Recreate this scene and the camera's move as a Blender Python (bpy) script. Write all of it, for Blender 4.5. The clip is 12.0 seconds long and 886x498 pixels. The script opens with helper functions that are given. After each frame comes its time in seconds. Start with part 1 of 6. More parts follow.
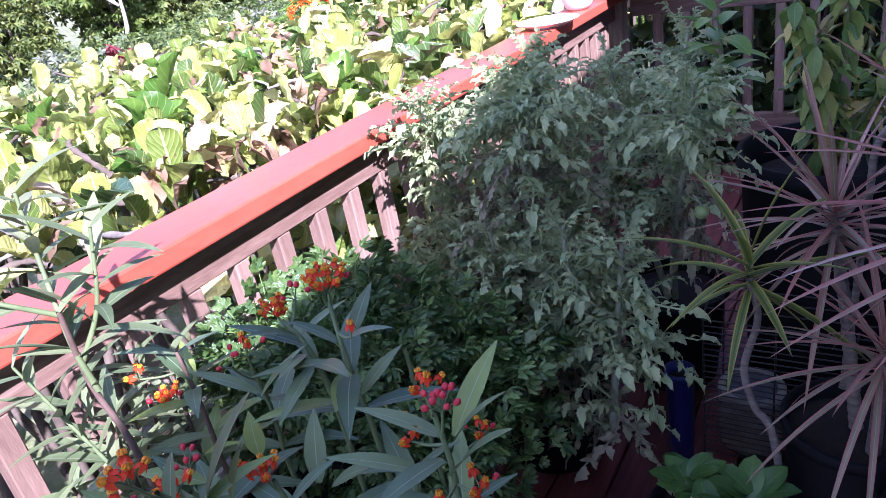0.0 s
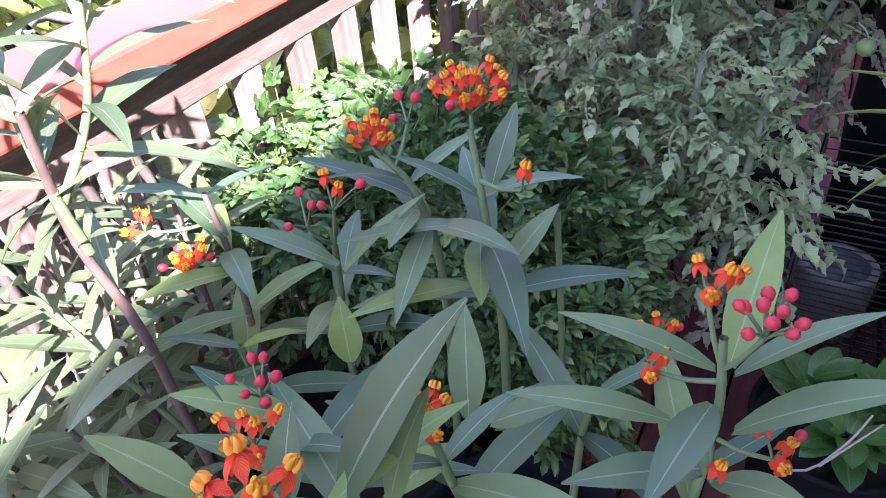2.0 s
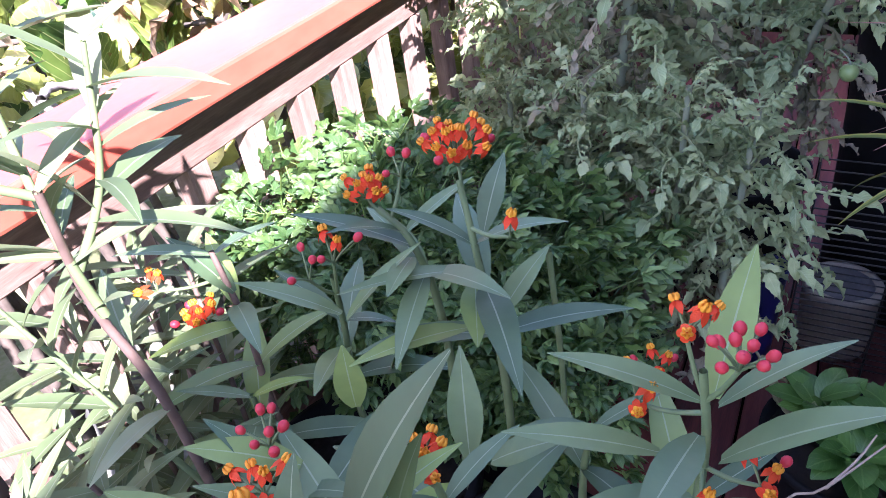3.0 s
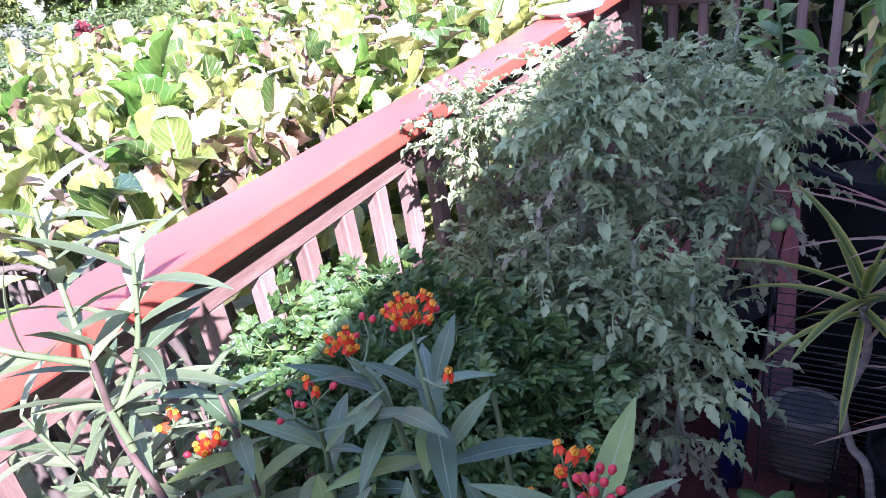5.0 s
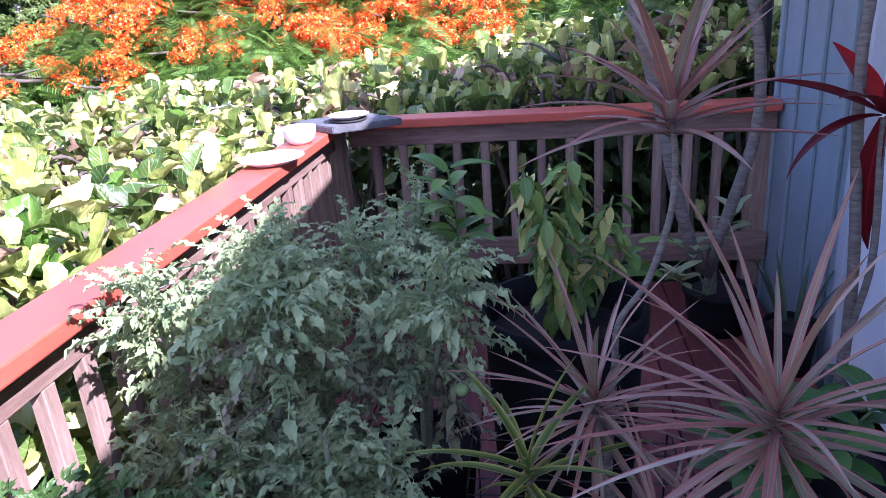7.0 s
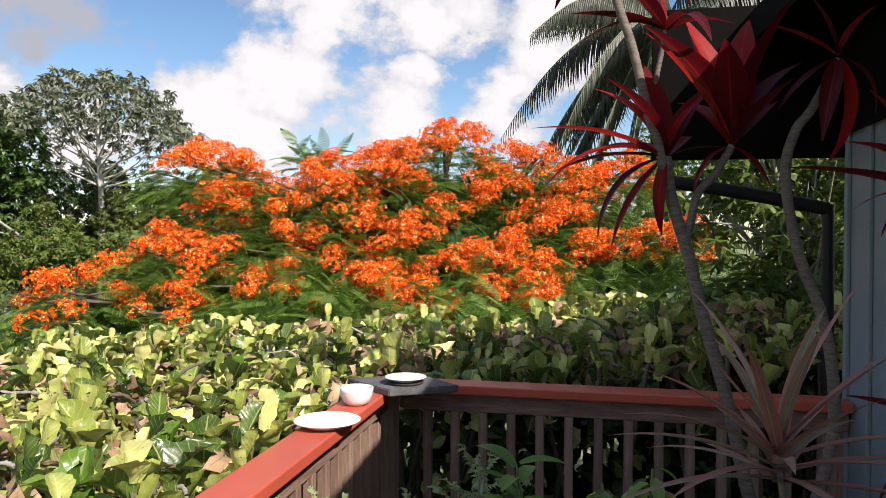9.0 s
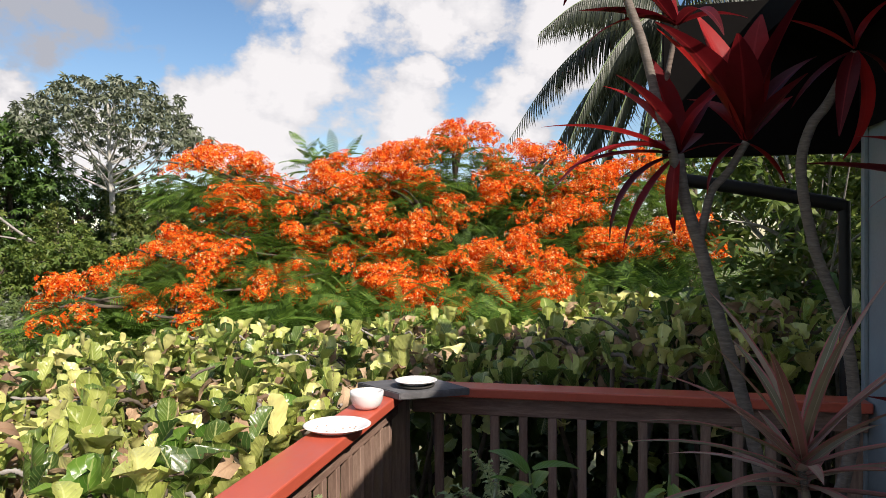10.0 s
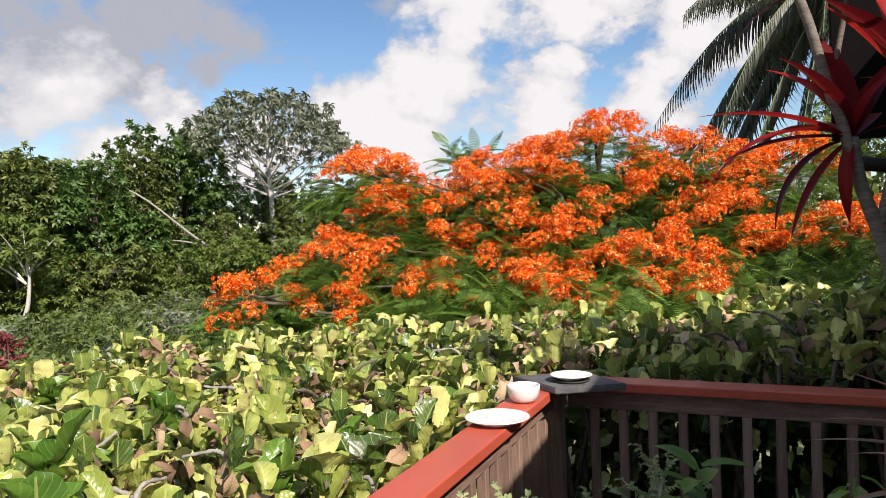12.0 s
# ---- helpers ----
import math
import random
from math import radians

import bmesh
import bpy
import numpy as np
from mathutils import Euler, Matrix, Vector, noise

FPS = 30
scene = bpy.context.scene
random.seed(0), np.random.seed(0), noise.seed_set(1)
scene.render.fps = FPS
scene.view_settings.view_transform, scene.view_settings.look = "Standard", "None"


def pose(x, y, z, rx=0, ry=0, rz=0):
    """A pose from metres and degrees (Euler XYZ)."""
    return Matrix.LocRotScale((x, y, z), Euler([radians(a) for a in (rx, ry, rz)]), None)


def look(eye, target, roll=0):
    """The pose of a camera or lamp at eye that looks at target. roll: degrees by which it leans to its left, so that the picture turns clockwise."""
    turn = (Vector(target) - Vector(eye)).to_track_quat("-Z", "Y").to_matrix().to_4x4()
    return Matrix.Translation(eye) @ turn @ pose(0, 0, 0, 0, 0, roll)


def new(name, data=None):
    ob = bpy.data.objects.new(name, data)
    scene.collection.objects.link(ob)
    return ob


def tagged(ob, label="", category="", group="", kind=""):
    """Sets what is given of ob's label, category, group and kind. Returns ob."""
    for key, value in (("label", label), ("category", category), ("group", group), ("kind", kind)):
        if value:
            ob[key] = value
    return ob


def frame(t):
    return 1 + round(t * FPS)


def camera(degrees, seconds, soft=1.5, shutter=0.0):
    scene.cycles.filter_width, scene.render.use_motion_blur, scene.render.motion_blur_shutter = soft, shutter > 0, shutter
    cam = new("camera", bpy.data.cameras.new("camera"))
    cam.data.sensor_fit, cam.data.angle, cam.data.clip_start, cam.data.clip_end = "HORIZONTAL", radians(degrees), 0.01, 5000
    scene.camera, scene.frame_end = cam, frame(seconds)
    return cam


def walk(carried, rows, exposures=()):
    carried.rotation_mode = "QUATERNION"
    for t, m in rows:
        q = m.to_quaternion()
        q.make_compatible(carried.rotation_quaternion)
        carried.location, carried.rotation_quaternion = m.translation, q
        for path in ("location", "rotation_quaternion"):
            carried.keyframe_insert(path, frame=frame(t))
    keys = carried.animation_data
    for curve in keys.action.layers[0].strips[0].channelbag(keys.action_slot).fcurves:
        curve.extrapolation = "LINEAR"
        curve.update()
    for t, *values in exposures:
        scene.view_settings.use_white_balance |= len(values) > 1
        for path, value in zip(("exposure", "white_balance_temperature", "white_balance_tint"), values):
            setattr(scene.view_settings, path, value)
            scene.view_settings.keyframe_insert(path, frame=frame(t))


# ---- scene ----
cam = camera(64.6, 12.0, 0.5)
PATH = [
    (0, (1.114, -3.563, 1.377), (0.079, -2.07, 0.542), -10.9),
    (0.5, (0.99, -3.541, 1.312), (-0.02, -2.092, 0.375), -5.5),
    (1, (0.895, -3.496, 1.263), (-0.146, -2.175, 0.182), -5.2),
    (1.5, (0.785, -3.438, 1.23), (-0.083, -2.057, 0.072), -4.1),
    (2, (0.73, -3.423, 1.222), (-0.082, -2.069, -0.005), -5.4),
    (2.5, (0.74, -3.423, 1.231), (-0.096, -2.091, -0.004), -7.4),
    (2.7, (0.745, -3.423, 1.238), (-0.107, -2.07, 0.036), -8.4),
    (4.5, (0.851, -3.51, 1.334), (-0.043, -2.008, 0.362), -8.1),
    (5, (0.888, -3.497, 1.378), (-0.069, -1.979, 0.495), -9.0),
    (5.5, (0.888, -3.498, 1.388), (0.049, -1.905, 0.519), -7.3),
    (6, (0.915, -3.434, 1.429), (0.269, -1.715, 0.637), -7.3),
    (6.5, (0.939, -3.421, 1.447), (0.438, -1.653, 0.657), -6.1),
    (7, (0.98, -3.38, 1.505), (0.689, -1.526, 0.813), -4.3),
    (7.5, (0.974, -3.383, 1.622), (0.679, -1.447, 1.214), -3.0),
    (9.5, (0.87, -3.337, 1.629), (0.46, -1.379, 1.616), 0.4),
    (10, (0.879, -3.322, 1.63), (0.462, -1.366, 1.611), -0.3),
    (10.5, (0.876, -3.333, 1.624), (0.418, -1.386, 1.6), -0.1),
    (11, (0.873, -3.342, 1.621), (0.407, -1.397, 1.58), -0.3),
    (11.5, (0.863, -3.356, 1.626), (0.273, -1.445, 1.617), -0.9),
    (12, (0.85, -3.404, 1.645), (0.052, -1.57, 1.617), -1.9),
]
EXPO = [(0.0, 1.88, 5350, 42), (1.0, 2.26, 5550, 37), (2.0, 2.72, 5650, 37), (2.7, 2.72, 5650, 37), (4.5, 2.48, 5450, 39), (5.5, 2.02, 5250, 46), (6.5, 1.9, 5250, 42), (7.5, 2.0, 5400, 32), (8.0, 1.7, 5800, 28), (8.7, 0.8, 6700, 19), (9.3, 0.44, 6950, 15), (12.0, 0.44, 6950, 15)]
walk(cam, [(t, look(eye, target, roll)) for t, eye, target, roll in PATH], EXPO)

# ---- world and sun ----
SUN = Vector((1.0, -0.9, 1.11)).normalized()
sun = new("sun", bpy.data.lights.new("sun", "SUN"))
sun.data.energy, sun.data.angle, sun.data.color = 5.0, radians(0.6), (1.0, 0.95, 0.87)
sun.matrix_world = look((6, -6, 8), Vector((6, -6, 8)) - SUN)
world = bpy.data.worlds.new("sky")
scene.world = world
world.use_nodes = True


def mth(N, L, op, a, b=None):
    n = N("ShaderNodeMath")
    n.operation = op
    for i, v in enumerate((a, b)):
        if v is None:
            continue
        if isinstance(v, (int, float)):
            n.inputs[i].default_value = v
        else:
            L(v, n.inputs[i])
    return n.outputs[0]


# cloud heaps to the north: bearing, height, half-width, in degrees
WHITE_HEAPS = [(-24, 13.5, 4.6), (-28, 10, 4.2), (-20, 17.5, 4.4), (-13.8, 12.8, 2.4), (-13, 18, 3), (-3.5, 14.5, 4.2), (-6.5, 11.5, 3.6), (-31, 10, 2.8), (-25.5, 8, 4.6),
               (-43.5, 9, 3), (-15.5, 8.5, 4.2), (1, 17, 4), (-38, 7.5, 3), (-47, 7, 4.2), (-10, 25, 6), (-52, 12, 5), (-45.5, 12, 2.5)]
GREY_HEAPS = [(-42, 16, 4), (-48, 15.5, 5), (-53, 18, 7), (-28, 19.5, 2.6), (-60, 12, 6)]


def build_world():
    nt = world.node_tree
    nt.nodes.clear()
    N, L = nt.nodes.new, nt.links.new
    out, bg = N("ShaderNodeOutputWorld"), N("ShaderNodeBackground")
    sky = N("ShaderNodeTexSky")
    sky.sky_type, sky.sun_disc = "NISHITA", False
    sky.sun_elevation = math.asin(SUN.z)
    sky.sun_rotation = math.atan2(SUN.x, SUN.y)
    sky.air_density, sky.dust_density, sky.ozone_density = 1.0, 0.4, 1.5
    tc, sep = N("ShaderNodeTexCoord"), N("ShaderNodeSeparateXYZ")
    L(tc.outputs["Generated"], sep.inputs[0])
    mp = N("ShaderNodeMapping")
    mp.inputs["Scale"].default_value = (1.0, 1.0, 1.4)
    L(tc.outputs["Generated"], mp.inputs["Vector"])

    def grain(scale, detail, rough, at):
        n = N("ShaderNodeTexNoise")
        n.noise_dimensions = "4D"
        n.inputs["W"].default_value = at
        n.inputs["Scale"].default_value, n.inputs["Detail"].default_value, n.inputs["Roughness"].default_value = scale, detail, rough
        L(mp.outputs[0], n.inputs["Vector"])
        return n.outputs["Fac"]

    billow = N("ShaderNodeTexNoise")
    billow.inputs["Scale"].default_value, billow.inputs["Detail"].default_value, billow.inputs["Roughness"].default_value = 7.0, 5.0, 0.6
    L(mp.outputs[0], billow.inputs["Vector"])
    blown = N("ShaderNodeVectorMath")
    blown.operation = "MULTIPLY_ADD"
    L(billow.outputs["Color"], blown.inputs[0])
    blown.inputs[1].default_value = (0.22, 0.22, 0.22)
    shifted = N("ShaderNodeVectorMath")
    shifted.operation = "SUBTRACT"
    L(tc.outputs["Generated"], shifted.inputs[0])
    shifted.inputs[1].default_value = (0.11, 0.11, 0.11)
    L(shifted.outputs[0], blown.inputs[2])

    def bank(heaps):
        """Overlapping round cloud heaps: bearing and height in degrees, half-width in degrees."""
        top = None
        for az, el, r in heaps:
            a, e = radians(az), radians(el)
            d = N("ShaderNodeVectorMath")
            d.operation = "DISTANCE"
            L(blown.outputs[0], d.inputs[0])
            d.inputs[1].default_value = (math.sin(a) * math.cos(e), math.cos(a) * math.cos(e), math.sin(e))
            f = mth(N, L, "SUBTRACT", 1.0, mth(N, L, "DIVIDE", d.outputs["Value"], radians(r * 1.35)))
            top = f if top is None else mth(N, L, "MAXIMUM", top, f)
        return mth(N, L, "MAXIMUM", top, -0.6)

    puffs = mth(N, L, "ADD", mth(N, L, "MULTIPLY", mth(N, L, "SUBTRACT", grain(6.0, 3.0, 0.5, 1.0), 0.53), 1.6), mth(N, L, "MULTIPLY", mth(N, L, "SUBTRACT", grain(16.0, 8.0, 0.62, 2.0), 0.5), 1.3))
    white = bank(WHITE_HEAPS)
    grey = bank(GREY_HEAPS)
    rest = mth(N, L, "MULTIPLY", mth(N, L, "SUBTRACT", grain(2.6, 9.0, 0.55, 0.0), 0.465), 6.0)
    away = N("ShaderNodeMapRange")
    away.inputs["From Min"].default_value, away.inputs["From Max"].default_value = 0.6, 0.85
    away.inputs["To Min"].default_value, away.inputs["To Max"].default_value = -2.0, 0.0
    off = N("ShaderNodeVectorMath")
    off.operation = "DISTANCE"
    L(tc.outputs["Generated"], off.inputs[0])
    off.inputs[1].default_value = (-0.36, 0.9, 0.24)
    L(off.outputs["Value"], away.inputs["Value"])
    rest = mth(N, L, "ADD", rest, away.outputs[0])
    field = mth(N, L, "MAXIMUM", mth(N, L, "ADD", mth(N, L, "MAXIMUM", white, mth(N, L, "MULTIPLY", grey, 0.55)), puffs), rest)
    ramp = N("ShaderNodeValToRGB")
    ramp.color_ramp.elements[0].position, ramp.color_ramp.elements[1].position = 0.0, 0.36
    L(field, ramp.inputs[0])
    under = mth(N, L, "ADD", mth(N, L, "SUBTRACT", mth(N, L, "ADD", white, mth(N, L, "MULTIPLY", puffs, 0.7)), mth(N, L, "MULTIPLY", mth(N, L, "MAXIMUM", grey, 0.0), 1.0)), mth(N, L, "ADD", mth(N, L, "MULTIPLY", away.outputs[0], 0.45), 1.05))
    shade = N("ShaderNodeValToRGB")
    shade.color_ramp.elements[0].position, shade.color_ramp.elements[0].color = 0.0, (7.0, 7.8, 9.2, 1)
    shade.color_ramp.elements[1].position, shade.color_ramp.elements[1].color = 0.75, (14.2, 14.7, 15.4, 1)
    L(under, shade.inputs[0])
    mix = N("ShaderNodeMix")
    mix.data_type = "RGBA"
    L(ramp.outputs[0], mix.inputs["Factor"])
    deep = N("ShaderNodeHueSaturation")
    deep.inputs["Saturation"].default_value, deep.inputs["Value"].default_value = 1.2, 2.3
    L(sky.outputs[0], deep.inputs["Color"])
    L(deep.outputs[0], mix.inputs["A"])
    L(shade.outputs[0], mix.inputs["B"])
    L(mix.outputs["Result"], bg.inputs["Color"])
    bg.inputs["Strength"].default_value = 0.046
    L(bg.outputs[0], out.inputs[0])


build_world()

# ---- materials ----


def nodes_of(name):
    m = bpy.data.materials.new(name)
    m.use_nodes = True
    nt = m.node_tree
    nt.nodes.clear()
    return m, nt, nt.nodes.new, nt.links.new


def ramp_of(N, cols, pos=None):
    r = N("ShaderNodeValToRGB")
    e = r.color_ramp.elements
    while len(e) < len(cols):
        e.new(0.5)
    for i, c in enumerate(cols):
        e[i].position = pos[i] if pos else i / max(1, len(cols) - 1)
    for i, c in enumerate(cols):
        e[i].color = (*c, 1)
    return r


def leaf_mat(name, cols, vein=(0.3, 0.4, 0.15), veins=0.5, rough=0.42, through_it=0.25, pos=None, island=True, side=9.0, edge=None, spot=0.0, relief=0.004, rib=0.035, spec=0.45):
    """Leaf: colour varies from leaf to leaf, with a pale midrib and side veins along its length."""
    m, nt, N, L = nodes_of(name)
    out, bs, tr, mx = N("ShaderNodeOutputMaterial"), N("ShaderNodeBsdfPrincipled"), N("ShaderNodeBsdfTranslucent"), N("ShaderNodeMixShader")
    rnd = N("ShaderNodeNewGeometry").outputs["Random Per Island"] if island else N("ShaderNodeObjectInfo").outputs["Random"]
    ramp = ramp_of(N, cols, pos)
    L(rnd, ramp.inputs[0])
    tc = N("ShaderNodeTexCoord")
    nz = N("ShaderNodeTexNoise")
    nz.inputs["Scale"].default_value, nz.inputs["Detail"].default_value = 22.0, 4.0
    L(tc.outputs["Object"], nz.inputs["Vector"])
    hsv = N("ShaderNodeHueSaturation")
    L(ramp.outputs[0], hsv.inputs["Color"])
    L(mth(N, L, "ADD", mth(N, L, "MULTIPLY", nz.outputs["Fac"], 0.7), 0.65), hsv.inputs["Value"])
    col = hsv.outputs[0]
    sep = N("ShaderNodeSeparateXYZ")
    L(tc.outputs["UV"], sep.inputs[0])
    off = mth(N, L, "ABSOLUTE", mth(N, L, "SUBTRACT", sep.outputs["X"], 0.5))
    mid = mth(N, L, "LESS_THAN", off, rib)
    bands = mth(N, L, "FRACT", mth(N, L, "SUBTRACT", mth(N, L, "MULTIPLY", sep.outputs["Y"], side), mth(N, L, "MULTIPLY", off, side * 0.7)))
    sv = mth(N, L, "MULTIPLY", mth(N, L, "LESS_THAN", bands, 0.1), 0.5 if side else 0.0)
    vm = mth(N, L, "MULTIPLY", mth(N, L, "MAXIMUM", mid, sv), veins)
    mv = N("ShaderNodeMix")
    mv.data_type = "RGBA"
    L(vm, mv.inputs["Factor"])
    L(col, mv.inputs["A"])
    mv.inputs["B"].default_value = (*vein, 1)
    col = mv.outputs["Result"]
    if edge:
        me = N("ShaderNodeMix")
        me.data_type = "RGBA"
        L(mth(N, L, "GREATER_THAN", off, edge[1]), me.inputs["Factor"])
        L(col, me.inputs["A"])
        me.inputs["B"].default_value = (*edge[0], 1)
        col = me.outputs["Result"]
    if spot:
        ms = N("ShaderNodeMix")
        ms.data_type = "RGBA"
        n2 = N("ShaderNodeTexNoise")
        n2.inputs["Scale"].default_value, n2.inputs["Detail"].default_value = 40.0, 5.0
        L(tc.outputs["Object"], n2.inputs["Vector"])
        L(mth(N, L, "MULTIPLY", mth(N, L, "GREATER_THAN", n2.outputs["Fac"], 1 - spot), 0.7), ms.inputs["Factor"])
        L(col, ms.inputs["A"])
        ms.inputs["B"].default_value = (0.16, 0.09, 0.04, 1)
        col = ms.outputs["Result"]
    L(col, bs.inputs["Base Color"])
    bs.inputs["Roughness"].default_value = rough
    bs.inputs["Specular IOR Level"].default_value = spec
    bump = N("ShaderNodeBump")
    bump.inputs["Strength"].default_value, bump.inputs["Distance"].default_value = 0.4, relief
    arch = mth(N, L, "SINE", mth(N, L, "MULTIPLY", bands, math.pi))
    L(mth(N, L, "ADD", mth(N, L, "MULTIPLY", arch, 0.3 if side else 0.0), nz.outputs["Fac"]), bump.inputs["Height"])
    L(bump.outputs[0], bs.inputs["Normal"])
    L(col, tr.inputs["Color"])
    mx.inputs[0].default_value = through_it
    L(bs.outputs[0], mx.inputs[1])
    L(tr.outputs[0], mx.inputs[2])
    L(mx.outputs[0], out.inputs[0])
    return m


def surf_mat(name, cols, scale=6.0, rough=0.6, metal=0.0, bump=0.2, stretch=(1, 1, 1), pos=None, fine=60.0, per_object=0.0, spec=0.4, rings=0.0):
    """Solid surface: broad stains, fine grain and relief."""
    m, nt, N, L = nodes_of(name)
    out, bs = N("ShaderNodeOutputMaterial"), N("ShaderNodeBsdfPrincipled")
    tc, mp = N("ShaderNodeTexCoord"), N("ShaderNodeMapping")
    mp.inputs["Scale"].default_value = stretch
    L(tc.outputs["Object"], mp.inputs["Vector"])
    n1, n2 = N("ShaderNodeTexNoise"), N("ShaderNodeTexNoise")
    n1.inputs["Scale"].default_value, n1.inputs["Detail"].default_value = scale, 5.0
    n2.inputs["Scale"].default_value, n2.inputs["Detail"].default_value = fine, 3.0
    L(mp.outputs[0], n1.inputs["Vector"])
    L(mp.outputs[0], n2.inputs["Vector"])
    f = mth(N, L, "ADD", mth(N, L, "MULTIPLY", n1.outputs["Fac"], 0.65), mth(N, L, "MULTIPLY", n2.outputs["Fac"], 0.35))
    if per_object:
        oi = N("ShaderNodeObjectInfo")
        f = mth(N, L, "ADD", f, mth(N, L, "MULTIPLY", mth(N, L, "SUBTRACT", oi.outputs["Random"], 0.5), per_object))
    ramp = ramp_of(N, cols, pos or [0.3 + 0.4 * i / max(1, len(cols) - 1) for i in range(len(cols))])
    L(f, ramp.inputs[0])
    L(ramp.outputs[0], bs.inputs["Base Color"])
    bs.inputs["Metallic"].default_value = metal
    bs.inputs["Specular IOR Level"].default_value = spec
    L(mth(N, L, "ADD", mth(N, L, "MULTIPLY", n2.outputs["Fac"], 0.2), rough - 0.1), bs.inputs["Roughness"])
    b = N("ShaderNodeBump")
    b.inputs["Strength"].default_value, b.inputs["Distance"].default_value = bump, 0.005
    L(f, b.inputs["Height"])
    L(b.outputs[0], bs.inputs["Normal"])
    L(bs.outputs[0], out.inputs[0])
    return m


M_cap = surf_mat("red_rail_paint", [(0.42, 0.075, 0.043), (0.49, 0.092, 0.053), (0.54, 0.115, 0.068)], 4, 0.4, bump=0.05, stretch=(1, 0.4, 1), spec=0.45)
M_wood = surf_mat("brown_stained_wood", [(0.17, 0.105, 0.08), (0.25, 0.165, 0.125), (0.34, 0.24, 0.19)], 9, 0.7, bump=0.3, stretch=(8, 8, 0.8), per_object=0.25)
M_woodh = surf_mat("brown_stained_beam", [(0.13, 0.078, 0.058), (0.21, 0.13, 0.098), (0.3, 0.205, 0.16)], 9, 0.7, bump=0.3, stretch=(0.8, 0.8, 8))
M_deck = surf_mat("red_deck_board", [(0.06, 0.016, 0.014), (0.12, 0.03, 0.025), (0.18, 0.048, 0.038)], 7, 0.6, bump=0.35, stretch=(7, 0.7, 3), per_object=0.25)
M_wall = surf_mat("blue_grey_siding", [(0.165, 0.205, 0.225), (0.21, 0.26, 0.285), (0.245, 0.295, 0.32)], 3, 0.6, bump=0.1)
# near-black; on the wall-top board it stands in for eave shade
M_dark = surf_mat("dark_eave_and_shade", [(0.003, 0.0025, 0.0025), (0.006, 0.005, 0.0045)], 5, 0.9, bump=0.2, spec=0.1)
M_pipe = surf_mat("dark_pipe", [(0.004, 0.004, 0.004), (0.008, 0.008, 0.008)], 8, 0.6, bump=0.1)
M_trim = surf_mat("brown_trim", [(0.35, 0.36, 0.38), (0.45, 0.46, 0.48)], 8, 0.6, bump=0.2)
M_door = surf_mat("white_door_paint", [(0.7, 0.7, 0.7), (0.8, 0.8, 0.8)], 3, 0.5, bump=0.05)
M_slate = surf_mat("grey_slate", [(0.06, 0.06, 0.062), (0.1, 0.1, 0.105), (0.16, 0.16, 0.165)], 14, 0.75, bump=0.5)
M_china = surf_mat("white_china", [(0.74, 0.73, 0.71), (0.82, 0.81, 0.8)], 6, 0.25, bump=0.02, spec=0.5)
M_saucer = surf_mat("black_saucer", [(0.02, 0.02, 0.02), (0.05, 0.045, 0.04)], 20, 0.6)
M_pot = surf_mat("black_plastic", [(0.005, 0.005, 0.006), (0.009, 0.009, 0.01)], 7, 0.75, bump=0.1, spec=0.15)
M_bluepot = surf_mat("blue_plastic", [(0.01, 0.012, 0.07), (0.016, 0.018, 0.1)], 7, 0.4, bump=0.1)
M_cream = surf_mat("cream_plastic", [(0.22, 0.19, 0.145), (0.33, 0.3, 0.24)], 9, 0.45, bump=0.15)
M_crumb = surf_mat("bread_crumb", [(0.45, 0.25, 0.12), (0.6, 0.42, 0.26)], 40, 0.9)
M_soil = surf_mat("potting_soil", [(0.007, 0.005, 0.004), (0.022, 0.015, 0.011)], 30, 0.95, bump=0.9)
M_ground = surf_mat("grass_and_litter", [(0.1, 0.1, 0.05), (0.16, 0.19, 0.08), (0.3, 0.29, 0.2)], 1.6, 0.95, bump=0.8, fine=30)
M_bark = surf_mat("grey_bark", [(0.16, 0.14, 0.12), (0.3, 0.28, 0.25), (0.42, 0.4, 0.37)], 12, 0.85, bump=0.7, stretch=(1, 1, 2))
M_barkd = surf_mat("dark_bark", [(0.07, 0.055, 0.042), (0.16, 0.13, 0.1)], 12, 0.9, bump=0.7)
M_barkw = surf_mat("pale_bark", [(0.36, 0.35, 0.32), (0.55, 0.53, 0.49)], 5, 0.85, bump=0.4)
M_cane = surf_mat("ringed_cane", [(0.075, 0.06, 0.05), (0.145, 0.12, 0.1), (0.22, 0.19, 0.165)], 20, 0.8, bump=0.6, stretch=(1, 1, 5))
M_gstem = surf_mat("green_stem", [(0.1, 0.15, 0.06), (0.17, 0.22, 0.1)], 20, 0.6)
M_tstem = surf_mat("hairy_tomato_stem", [(0.24, 0.27, 0.17), (0.34, 0.37, 0.25)], 25, 0.8)
M_bstem = surf_mat("brown_woody_stem", [(0.1, 0.065, 0.05), (0.19, 0.13, 0.1)], 25, 0.75, bump=0.5)
M_dry = surf_mat("dry_stalk", [(0.3, 0.22, 0.16), (0.42, 0.33, 0.25)], 30, 0.8, bump=0.3)
M_wire = surf_mat("dark_wire", [(0.02, 0.02, 0.02), (0.05, 0.045, 0.04)], 20, 0.5, metal=0.4)

